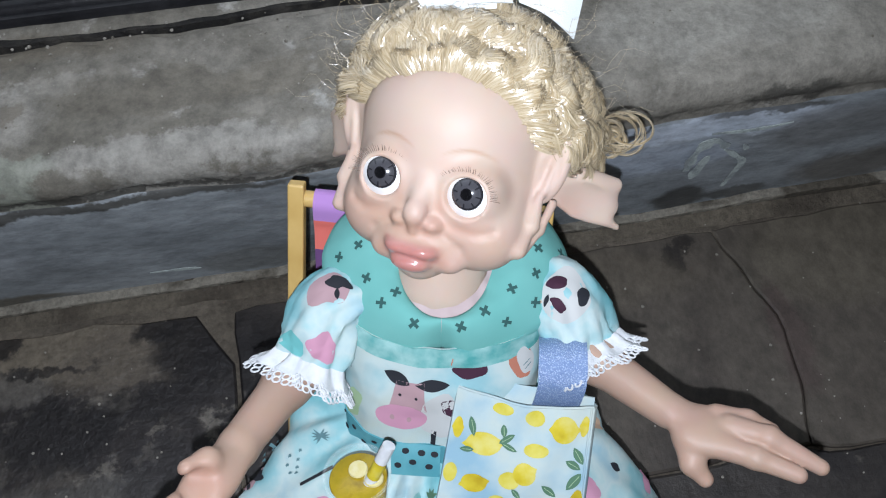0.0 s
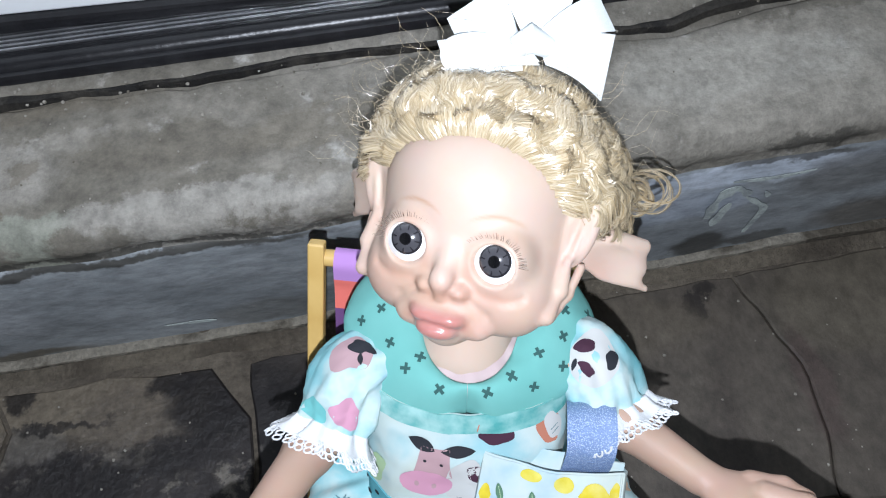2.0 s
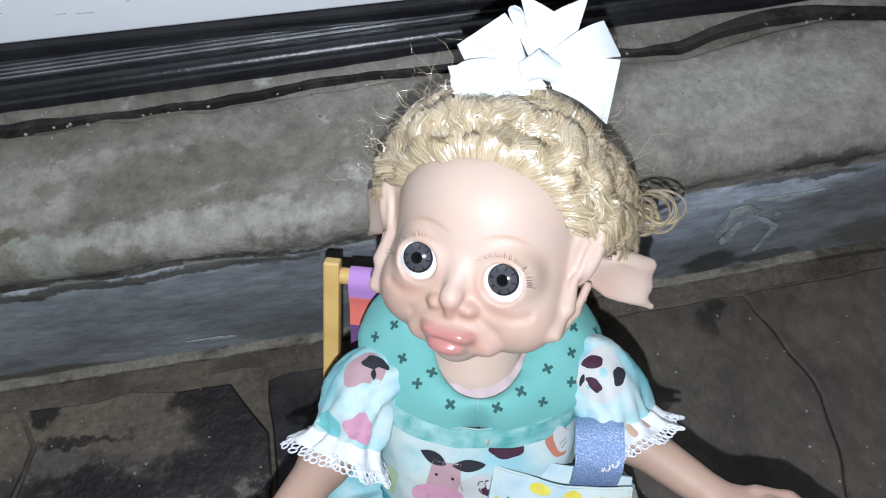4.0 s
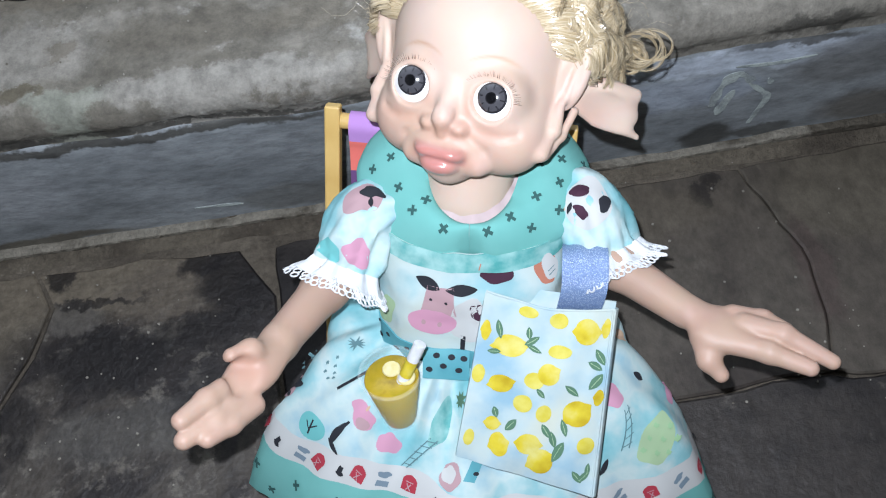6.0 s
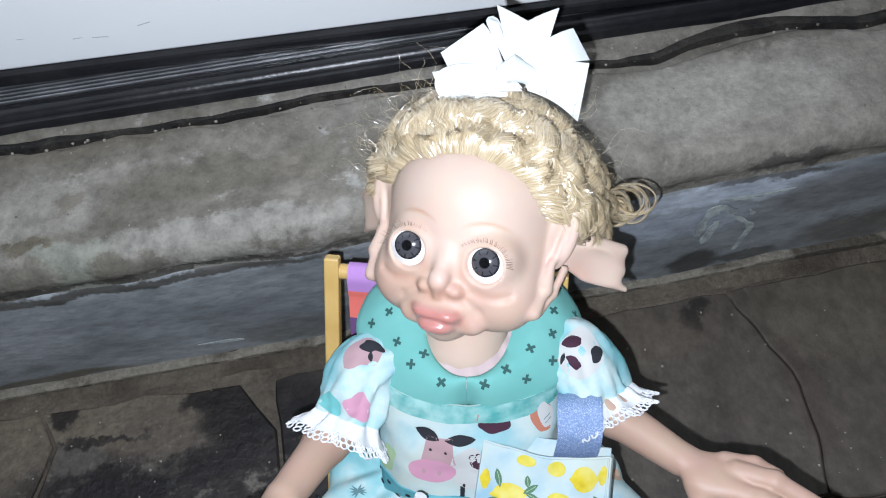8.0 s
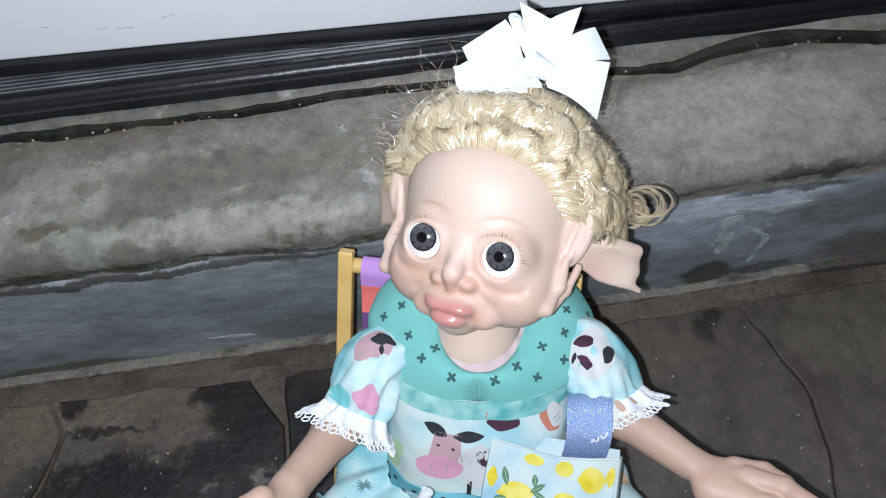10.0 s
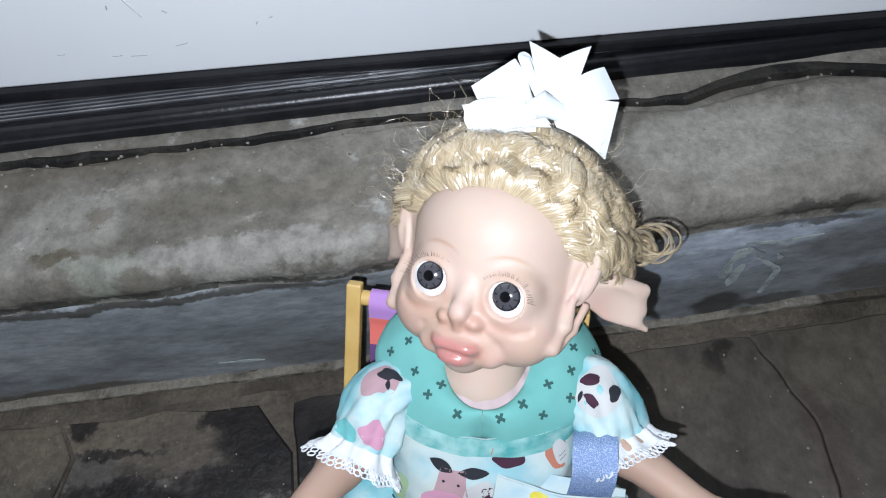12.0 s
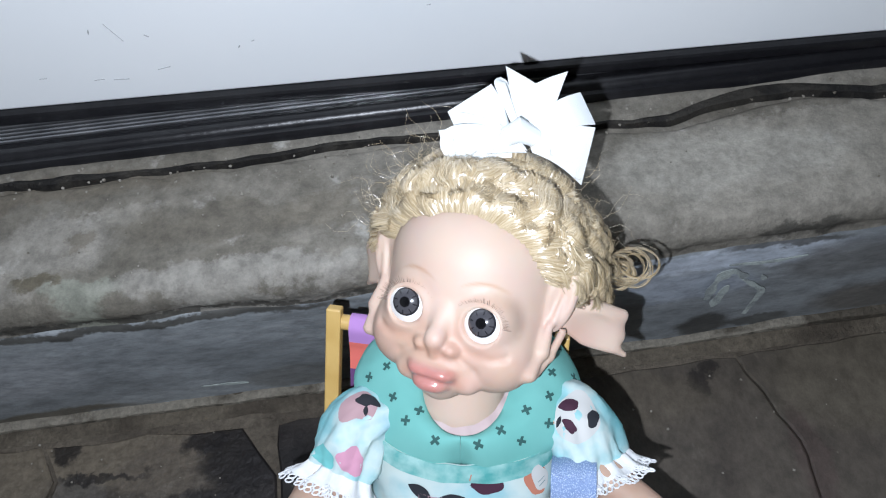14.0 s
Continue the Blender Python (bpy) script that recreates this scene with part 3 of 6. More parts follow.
def skin_over(field, lo, hi, step):
    """Surface where the field is zero: one vertex in each crossed cell."""
    ax = [np.arange(l, h + step, step) for l, h in zip(lo, hi)]
    shape = [len(x) for x in ax]
    V = np.empty(shape)
    for i, x in enumerate(ax[0]):
        Y, Z = np.meshgrid(ax[1], ax[2], indexing="ij")
        V[i] = field(np.stack([np.full_like(Y, x), Y, Z], -1))
    S = V < 0
    corner = [(i, j, k) for i in (0, 1) for j in (0, 1) for k in (0, 1)]

    def at(A, o):
        return A[o[0]:A.shape[0] - 1 + o[0], o[1]:A.shape[1] - 1 + o[1], o[2]:A.shape[2] - 1 + o[2]]
    inside = sum(at(S, o).astype(np.int8) for o in corner)
    cells = np.argwhere((inside > 0) & (inside < 8))
    idx = -np.ones([n - 1 for n in shape], int)
    idx[tuple(cells.T)] = np.arange(len(cells))
    acc, cnt = np.zeros((len(cells), 3)), np.zeros(len(cells))
    for a in corner:
        for d in range(3):
            if a[d]:
                continue
            b = list(a)
            b[d] = 1
            va, vb = V[tuple((cells + a).T)], V[tuple((cells + b).T)]
            cr = (va < 0) != (vb < 0)
            t_ = np.where(cr, va / np.where(cr, va - vb, 1), 0)
            pt = np.array(a) + t_[:, None] * (np.array(b) - np.array(a))
            acc[cr] += pt[cr]
            cnt[cr] += 1
    verts = np.array(lo) + step * (cells + acc / cnt[:, None])
    faces = []
    for d in range(3):
        e, g_ = (d + 1) % 3, (d + 2) % 3
        n0, n1 = [slice(None)] * 3, [slice(None)] * 3
        n0[d], n1[d] = slice(0, -1), slice(1, None)
        ch = np.argwhere(S[tuple(n0)] != S[tuple(n1)])
        ch = ch[(ch[:, e] > 0) & (ch[:, g_] > 0) & (ch[:, e] < shape[e] - 1) & (ch[:, g_] < shape[g_] - 1)]
        c = [ch.copy() for _ in range(4)]
        c[1][:, e] -= 1
        c[2][:, e] -= 1
        c[2][:, g_] -= 1
        c[3][:, g_] -= 1
        q = np.stack([idx[tuple(x.T)] for x in c], 1)
        fl = ~S[tuple(ch.T)]
        q[fl] = q[fl][:, ::-1]
        faces += [tuple(r) for r in q.tolist() if min(r) >= 0]
    return verts, faces


# ---- doll ----
RIGHT, FWD, UP = Vector((0.852, -0.488, 0.115)), Vector((-0.455, -0.578, 0.683)), Vector((0.26, 0.626, 0.744))
FWD.normalize()
UP = (UP - FWD * UP.dot(FWD)).normalized()
RIGHT = UP.cross(-FWD) * -1
HEAD_AT = Vector((0.092, 0.342, 0.295))
HEAD = Matrix(((RIGHT.x, -FWD.x, UP.x, HEAD_AT.x), (RIGHT.y, -FWD.y, UP.y, HEAD_AT.y), (RIGHT.z, -FWD.z, UP.z, HEAD_AT.z), (0, 0, 0, 1)))
HN = np.array(HEAD)
HI = np.array(HEAD.inverted())


def to_world(v):
    return np.asarray(v) @ HN[:3, :3].T + HN[:3, 3]


def to_head(v):
    return np.asarray(v, float) @ HI[:3, :3].T + HI[:3, 3]


NECK_W = np.array((0.078, 0.307, 0.245))
EYE_C = [np.array((sx * 0.0215, -0.0340, 0.0)) for sx in (-1, 1)]
EYE_R = 0.0135
EAR_TIP = np.array((0.081, 0.030, -0.017))


def mirror(p):
    return np.array((-p[0], p[1], p[2]))


def ear_field(p, sx):
    """A long pointed ear: a flat blade with a rolled rim, folds at its root and a lobe."""
    tip = EAR_TIP if sx > 0 else mirror(EAR_TIP)
    base = np.array((0.0465, 0.002, -0.001)) if sx > 0 else np.array((-0.0505, 0.000, 0.008))
    e1 = (tip - base) / np.linalg.norm(tip - base)
    nrm = np.array((sx * 0.25, -0.95, 0.15))
    e3 = nrm - e1 * (nrm @ e1)
    e3 /= np.linalg.norm(e3)
    e2 = np.cross(e3, e1)
    if e2[2] < 0:
        e2 = -e2
    R = np.stack([e1, e2, e3], 1)
    ln = np.linalg.norm(tip - base)
    d = egg(p, base + e1 * ln * 0.40 + e2 * 0.007, (ln * 0.50, 0.0115, 0.0045), R)
    d = join(d, bone(p, base + e1 * ln * 0.45 + e2 * 0.001, tip, 0.0055, 0.0016), 0.004)
    d = join(d, bone(p, base + e1 * ln * 0.4 + e2 * 0.014, base + e1 * ln * 0.72 + e2 * 0.020, 0.004, 0.002), 0.010)
    d = cut(d, egg(p, base + e1 * ln * 0.45 + e2 * 0.003 + e3 * 0.006, (ln * 0.36, 0.011, 0.0045), R), 0.003)
    shift = np.array((1.0, 1, 1)) if sx > 0 else np.array((-1.06, 1, 1))
    up_, side_ = np.array((0.16 * sx, 0, 0.987)), np.array((0.987, 0, -0.16 * sx))
    Rs = np.stack([side_, np.array((0, 1.0, 0)), up_], 1)
    d = join(d, egg(p, np.array((0.0495, -0.008, 0.0145)) * shift, (0.0088, 0.0042, 0.0195), Rs), 0.003)
    d = cut(d, egg(p, np.array((0.0505, -0.0135, 0.0150)) * shift, (0.0050, 0.0042, 0.0140), Rs), 0.0022)
    d = join(d, bone(p, np.array((0.0530, -0.0085, 0.024)) * shift, np.array((0.0490, -0.0110, 0.002)) * shift, 0.0013, 0.0016), 0.002)
    for line, r0, r1 in (([(0.0480, -0.013, 0.000), (0.0480, -0.019, -0.013), (0.0455, -0.026, -0.0245)], 0.0018, 0.0042),
                         ([(0.0530, -0.004, -0.004), (0.0510, -0.013, -0.016), (0.0470, -0.022, -0.026)], 0.0022, 0.0022)):
        for a, b in zip(line[:-1], line[1:]):
            d = join(d, bone(p, np.array(a) * shift, np.array(b) * shift, r0, r1), 0.0026)
    return d


SKULL_C, SKULL_R = np.array((-0.0025, 0.009, 0.022)), np.array((0.0495, 0.0540, 0.0460))


def head_field(p):
    d = egg(p, SKULL_C, SKULL_R)
    d = join(d, egg(p, (-0.001, -0.006, -0.012), (0.0455, 0.0400, 0.0340)), 0.016)
    for sx in (-1, 1):
        d = join(d, ball(p, (sx * 0.027, -0.0235, -0.0205), 0.0185), 0.012)
    d = join(d, ball(p, (0, -0.0320, -0.0390), 0.0105), 0.012)
    d = join(d, egg(p, (0, -0.0360, -0.0285), (0.0180, 0.0130, 0.0130)), 0.010)
    for sx in (-1, 1):
        e = EYE_C[0] if sx < 0 else EYE_C[1]
        d = join(d, ball(p, e, 0.0149), 0.006)
        d = cut(d, egg(p, e + np.array((0, -0.0135, -0.0010)), (0.0103, 0.0110, 0.0100)), 0.0016)
        # crease over the lid, folds under the eye and beside the mouth
        for line, r, k in (([(0.0105, -0.0475, 0.0085), (0.0215, -0.0478, 0.0132), (0.0330, -0.0415, 0.0095)], 0.0004, 0.0020),
                           ([(0.0095, -0.0485, -0.0095), (0.0165, -0.0468, -0.0158), (0.0285, -0.0450, -0.0178), (0.0360, -0.0395, -0.0150)], 0.0003, 0.0042),
                           ([(0.0135, -0.0462, -0.0205), (0.0215, -0.0440, -0.0262), (0.0250, -0.0410, -0.0345)], 0.0003, 0.0042)):
            for a, b in zip(line[:-1], line[1:]):
                d = cut(d, bone(p, np.array(a) * (sx, 1, 1), np.array(b) * (sx, 1, 1), r, r), k)
    d = join(d, bone(p, (0, -0.0420, 0.002), (0, -0.0485, -0.0085), 0.0028, 0.0040), 0.006)
    d = join(d, egg(p, (0, -0.0506, -0.0118), (0.0054, 0.0046, 0.0050)), 0.003)
    d = join(d, bone(p, (0, -0.0505, -0.0140), (0, -0.0485, -0.0195), 0.0036, 0.0028), 0.003)
    for sx in (-1, 1):
        d = join(d, egg(p, (sx * 0.0080, -0.0464, -0.0168), (0.0044, 0.0046, 0.0036)), 0.0028)
        d = cut(d, ball(p, (sx * 0.0046, -0.0518, -0.0216), 0.0019), 0.002)
        d = join(d, egg(p, (sx * 0.0050, -0.0474, -0.0300), (0.0082, 0.0064, 0.0042)), 0.0030)
        d = join(d, ball(p, (sx * 0.0172, -0.0370, -0.0345), 0.0062), 0.0045)
    d = join(d, egg(p, (0, -0.0462, -0.0368), (0.0098, 0.0068, 0.0050)), 0.0028)
    for a, b in (((-0.0135, -0.0495, -0.0355), (-0.0045, -0.0525, -0.0335)), ((-0.0045, -0.0525, -0.0335), (0.0045, -0.0525, -0.0335)), ((0.0045, -0.0525, -0.0335), (0.0135, -0.0495, -0.0355))):
        d = cut(d, bone(p, a, b, 0.0006, 0.0006), 0.0020)
    nk = to_head(NECK_W)
    d = join(d, bone(p, (0, 0.004, -0.030), nk, 0.0235, 0.0250), 0.005)
    for sx in (-1, 1):
        d = join(d, ear_field(p, sx), 0.004)
    return d


def skin_material(name="doll_vinyl", gloss=0.54, coat=0.0):
    m = bpy.data.materials.new(name)
    t, b = nodes_of(m)
    a = t.nodes.new("ShaderNodeAttribute")
    a.attribute_name = "pigment"
    n = t.nodes.new("ShaderNodeTexNoise")
    n.inputs["Scale"].default_value = 60
    co = t.nodes.new("ShaderNodeTexCoord")
    t.links.new(co.outputs["Object"], n.inputs["Vector"])
    mx = t.nodes.new("ShaderNodeMix")
    mx.data_type, mx.blend_type = "RGBA", "MULTIPLY"
    mx.inputs["Factor"].default_value = 0.10
    t.links.new(a.outputs["Color"], mx.inputs["A"])
    t.links.new(n.outputs["Color"], mx.inputs["B"])
    t.links.new(mx.outputs["Result"], b.inputs["Base Color"])
    b.inputs["Roughness"].default_value = gloss
    b.inputs["Coat Weight"].default_value, b.inputs["Coat Roughness"].default_value = coat, 0.12
    b.inputs["Specular IOR Level"].default_value = 0.45
    b.inputs["Subsurface Weight"].default_value = 0.12
    b.inputs["Subsurface Radius"].default_value = (0.006, 0.003, 0.002)
    b.inputs["Subsurface Scale"].default_value = 0.4
    return m


def hair_material():
    m = bpy.data.materials.new("blond_hair")
    t, b = nodes_of(m)
    g_ = t.nodes.new("ShaderNodeNewGeometry")
    r = t.nodes.new("ShaderNodeValToRGB")
    r.color_ramp.elements[0].color = (0.40, 0.295, 0.155, 1)
    r.color_ramp.elements[1].color = (0.66, 0.56, 0.395, 1)
    t.links.new(g_.outputs["Random Per Island"], r.inputs["Fac"])
    t.links.new(r.outputs["Color"], b.inputs["Base Color"])
    b.inputs["Roughness"].default_value, b.inputs["IOR"].default_value = 0.30, 1.9
    b.inputs["Coat Weight"].default_value, b.inputs["Coat Roughness"].default_value, b.inputs["Coat IOR"].default_value = 1.0, 0.22, 1.8
    return m


DOLL_MATS = [skin_material(), hair_material(), plain("eye_white", (0.82, 0.82, 0.82), 0.12, spec=0.6, coat=0.6), plain("iris_grey", (0.058, 0.057, 0.064), 0.15, spec=0.5, coat=0.8), plain("iris_dark", (0.022, 0.022, 0.026), 0.15, coat=0.8), plain("pupil_black", (0.004, 0.004, 0.005), 0.08, coat=1.0), plain("lash_brown", (0.17, 0.12, 0.09), 0.6), fabric("scalp_cap", [(0.40, 0.31, 0.18), (0.62, 0.53, 0.36)], 140, 0.5, 900, 0.4), skin_material("glossy_lips", 0.28, 0.7)]


def hairline(phi):
    """Angle from the face's middle axis at which the hair begins; phi 0 is the crown, turning to the viewer's right."""
    return np.radians(np.interp(np.degrees(phi), [-95, -65, -40, 0, 40, 67, 80, 95], [60, 44, 30.5, 28.5, 35, 47, 53, 62]))


FACE_AXIS = np.array((0.0, -1.0, 0.10)) / math.hypot(1, 0.10)
FACE_UP = np.array((0.0, 0.10, 1.0)) / math.hypot(1, 0.10)


def scalp(theta, phi):
    """Point of the skull, theta from the face's axis, phi round it from the crown to the viewer's right."""
    d = np.cos(theta) * FACE_AXIS + np.sin(theta) * (np.cos(phi) * FACE_UP + np.sin(phi) * np.array((1.0, 0, 0)))
    return SKULL_C + d / np.linalg.norm(d / SKULL_R), d


def doll():
    G = Geo()
    colours = []
    v, f = skin_over(head_field, (-0.090, -0.066, -0.085), (0.090, 0.068, 0.073), 0.0011)

    def gauss(c, s):
        return np.exp(-(((v - np.array(c)) / np.array(s)) ** 2).sum(1))
    col = np.tile(np.array((0.565, 0.43, 0.35)), (len(v), 1))

    def tint(w, c):
        col[:] = col + np.clip(w, 0, 1)[:, None] * (np.array(c) - col)
    # blush, with the shading of sockets, folds and lower face painted in
    blush_shade = (0.465, 0.262, 0.188)
    tint(0.45 * gauss((0, -0.040, -0.028), (0.045, 0.040, 0.022)), blush_shade)
    for sx in (-1, 1):
        tint(0.30 * gauss((sx * 0.032, -0.040, -0.022), (0.016, 0.03, 0.014)), blush_shade)
        tint(0.60 * gauss((sx * 0.0225, -0.046, -0.0165), (0.014, 0.03, 0.0036)), blush_shade)
        tint(0.50 * gauss((sx * 0.0105, -0.047, -0.006), (0.004, 0.02, 0.008)), blush_shade)
        tint(0.40 * gauss((sx * 0.0215, -0.047, 0.0115), (0.013, 0.03, 0.004)), blush_shade)
        tint(0.55 * gauss((sx * 0.0150, -0.043, -0.0335), (0.004, 0.02, 0.005)), blush_shade)
        arcx = (v[:, 0] * sx - 0.0185) / 0.013
        brow = np.exp(-((v[:, 2] - (0.0200 - 0.0045 * arcx ** 2)) / 0.0010) ** 2) * (np.abs(arcx) < 1) * (1 - arcx ** 2) * (v[:, 1] < -0.02)
        tint(0.60 * brow, (0.42, 0.23, 0.13))
        tint(0.45 * gauss((sx * 0.056, 0.004, -0.012), (0.010, 0.02, 0.016)), blush_shade)
    tint(0.75 * gauss((0, -0.056, -0.020), (0.014, 0.016, 0.006)), blush_shade)
    lips = np.maximum(*[np.exp(-(np.maximum(np.abs(v[:, 0] - sx * 0.0048) / 0.0092, 0) ** 6 + ((v[:, 2] + 0.0308) / 0.0046) ** 6)) for sx in (-1, 1)])
    lips = np.maximum(lips, np.exp(-((np.abs(v[:, 0]) / 0.0104) ** 6 + ((v[:, 2] + 0.0374) / 0.0054) ** 6)))
    tint(0.85 * lips * (v[:, 1] < -0.044), (0.46, 0.175, 0.155))
    faces_np = np.array([q for q in f])
    cen = v[faces_np].mean(1)
    dd = cen - SKULL_C
    dd /= np.linalg.norm(dd, axis=1, keepdims=True)
    th = np.arccos(np.clip(dd @ FACE_AXIS, -1, 1))
    ph = np.arctan2(dd[:, 0], dd @ FACE_UP)
    hairy = (th > hairline(ph) + 0.03) & (np.abs(ph) < 1.5) & (np.abs(cen[:, 0]) < 0.052) & (cen[:, 2] > -0.012)
    lipped = (lips * (v[:, 1] < -0.044))[faces_np].mean(1) > 0.45
    G.add(to_world(v), f, [7 if h else 8 if q else 0 for h, q in zip(hairy, lipped)])
    colours.append(col)

    # eyes, turned a little towards the viewer
    for k, e in enumerate(EYE_C):
        gaze = np.array((0.05, -1.0, 0.13))
        gaze /= np.linalg.norm(gaze)
        s = np.cross((0, 0, 1.0), gaze)
        s /= np.linalg.norm(s)
        u = np.cross(gaze, s)
        bands = [0.0, 0.09, 0.19, 0.21, 0.32, 0.44, 0.49, 0.56, 0.58, 0.7, 0.9, 1.15, 1.5, 1.9]
        n = 48
        P = [[e + EYE_R * (1.0 + (0.035 * max(0, 1 - (a / 0.62) ** 2))) * (math.cos(a) * gaze + math.sin(a) * (math.cos(b) * s + math.sin(b) * u)) for b in np.arange(n) * 2 * math.pi / n] for a in [0.001] + bands[1:]]
        ev, ef = grid(np.array(P), closed_v=True, flip=True)
        mats = []
        for i in range(len(bands) - 1):
            for j in range(n):
                a = bands[i]
                mats.append(5 if a < 0.19 else 4 if a < 0.21 else (3 if (j % 6) < 5 or a < 0.32 else 4) if a < 0.49 else 4 if a < 0.58 else 2)
        G.add(to_world(ev), ef, mats)
        colours.append(np.full((len(ev), 3), 0.8))
        # upper lashes
        for i in range(38):
            q = i / 37
            a = radians(20 + 150 * q) + (radians(12) if k == 0 else radians(-14))
            root = e + np.array((0.0106 * math.cos(a), -0.0094, 0.0100 * math.sin(a) - 0.0006))
            out = np.array((math.cos(a) * 0.95, -0.30, math.sin(a) * 0.85))
            ln = 0.0056 * (0.75 + 0.35 * random.random())
            side_ = np.array((random.uniform(-0.15, 0.15), 0, random.uniform(-0.1, 0.1)))
            lv, lf = tube([to_world(root + out * ln * w + side_ * ln * w) for w in (0, 0.5, 1)], [0.00018, 0.00014, 0.00005], 4)
            G.add(lv, lf, 6)
            colours.append(np.full((len(lv), 3), 0.8))

    # arms and hands
    def limb(field, lo, hi):
        av, af = skin_over(field, lo, hi, 0.0011)
        c = np.tile(np.array((0.40, 0.265, 0.20)), (len(av), 1))
        G.add(av, af, 0)
        colours.append(c)
        return av, c

    def chain(p, pts, rad, d=None, k=0.003):
        for a, b, ra, rb in zip(pts[:-1], pts[1:], rad[:-1], rad[1:]):
            q = bone(p, a, b, ra, rb)
            d = q if d is None else join(d, q, k)
        return d

    def right_arm(p):
        d = chain(p, [(0.122, 0.290, 0.230), (0.153, 0.256, 0.225), (0.181, 0.2205, 0.232)], [0.0095, 0.0122, 0.0094], None, 0.006)
        hand = egg(p, (0.196, 0.2055, 0.238), (0.0180, 0.0130, 0.0068), np.array(((0.76, 0.62, 0), (-0.62, 0.76, 0.25), (0.2, 0.1, 0.97))) / np.array((1.0, 1.0, 1.0)))
        d = join(d, hand, 0.008)
        d = join(d, chain(p, [(0.198, 0.197, 0.239), (0.213, 0.1865, 0.2440), (0.2300, 0.1745, 0.2455)], [0.0066, 0.0056, 0.0042]), 0.0035)
        d = join(d, chain(p, [(0.206, 0.205, 0.240), (0.222, 0.1945, 0.2455), (0.2425, 0.1765, 0.2440)], [0.0064, 0.0056, 0.0040]), 0.0020)
        d = join(d, chain(p, [(0.203, 0.2125, 0.236), (0.217, 0.2070, 0.2380), (0.228, 0.2000, 0.2360)], [0.0060, 0.0050, 0.0040]), 0.0016)
        d = join(d, chain(p, [(0.185, 0.203, 0.235), (0.1850, 0.1915, 0.2330), (0.1900, 0.1835, 0.2300)], [0.0070, 0.0058, 0.0042]), 0.0060)
        return d

    def left_arm(p):
        d = chain(p, [(0.040, 0.304, 0.230), (-0.009, 0.272, 0.221), (-0.033, 0.2370, 0.240)], [0.0095, 0.0124, 0.0102], None, 0.007)
        hand = egg(p, (-0.046, 0.2160, 0.254), (0.0122, 0.0200, 0.0078), np.array(((0.757, -0.595, 0.270), (-0.653, -0.690, 0.312), (0.0, 0.412, 0.911))))
        d = join(d, hand, 0.016)
        d = join(d, chain(p, [(-0.054, 0.209, 0.261), (-0.066, 0.1975, 0.2720), (-0.0765, 0.1868, 0.2800)], [0.0066, 0.0058, 0.0045]), 0.0030)
        d = join(d, chain(p, [(-0.051, 0.202, 0.258), (-0.063, 0.1885, 0.2680), (-0.0765, 0.1785, 0.2760)], [0.0064, 0.0058, 0.0046]), 0.0018)
        d = join(d, chain(p, [(-0.047, 0.198, 0.255), (-0.057, 0.1870, 0.2640), (-0.0665, 0.1785, 0.2720)], [0.0058, 0.0053, 0.0042]), 0.0016)
        d = join(d, chain(p, [(-0.041, 0.2250, 0.250), (-0.0455, 0.2235, 0.2620), (-0.0535, 0.2195, 0.2680)], [0.0072, 0.0062, 0.0048]), 0.0050)
        d = cut(d, egg(p, (-0.050, 0.2100, 0.2660), (0.007, 0.009, 0.0040)), 0.006)
        return d
    limb(right_arm, (0.090, 0.160, 0.205), (0.260, 0.310, 0.262))
    av, c = limb(left_arm, (-0.095, 0.160, 0.195), (0.070, 0.322, 0.295))
    w_ = np.exp(-(((av - np.array((-0.047, 0.212, 0.262))) / 0.010) ** 2).sum(1))
    c += 0.5 * w_[:, None] * (np.array((0.46, 0.23, 0.165)) - c)

    # hair: locks that lie back over the skull and curl
    rng = random.Random(11)
    nrng = np.random.RandomState(5)
    wig = Geo()

    def strands(path, count, spread, radius, curl=0.0, turns=3.0, fray=1.0):
        path = np.asarray(path)
        n = len(path)
        T = np.gradient(path, axis=0)
        T /= np.linalg.norm(T, axis=1, keepdims=True) + 1e-9
        s1 = np.cross(T, (0.3, 0.2, 0.9))
        s1 /= np.linalg.norm(s1, axis=1, keepdims=True) + 1e-9
        s2 = np.cross(T, s1)
        u = np.linspace(0, 1, n)[:, None]
        rad = radius * (1 - 0.6 * u ** 2)
        quads = [(3 * i + j, 3 * i + 3 + j, 3 * i + 3 + (j + 1) % 3, 3 * i + (j + 1) % 3) for i in range(n - 1) for j in range(3)]
        for _ in range(count):
            a0, rr = rng.uniform(0, 6.283), math.sqrt(rng.random())
            off = np.array([rng.gauss(0, 1) for _ in range(3)])
            off /= np.linalg.norm(off) + 1e-9
            cang = a0 + turns * 6.283 * u
            pts = path + off * spread * rr * (0.45 + 0.55 * np.sin(math.pi * np.minimum(u * 1.1, 1)) * fray) + curl * (0.15 + 0.85 * u) * (np.cos(cang) * s1 + np.sin(cang) * s2)
            rings = np.stack([pts + rad * (math.cos(a) * s1 + math.sin(a) * s2) for a in (0, 2.0944, 4.18879)], 1)
            wig.add(to_world(rings.reshape(-1, 3)), quads, 0)

    def lock(path, out, width, count, ribbon=0.0008, thin=0.15, fuzz=0.0006):
        """A lock of flat hair ribbons laid over a rounded ridge; out: the way out of the head at each point."""
        path, out = np.asarray(path), np.asarray(out)
        n = len(path)
        T = np.gradient(path, axis=0)
        T /= np.linalg.norm(T, axis=1, keepdims=True) + 1e-9
        N_ = out - T * (out * T).sum(1, keepdims=True)
        N_ /= np.linalg.norm(N_, axis=1, keepdims=True) + 1e-9
        S_ = np.cross(T, N_)
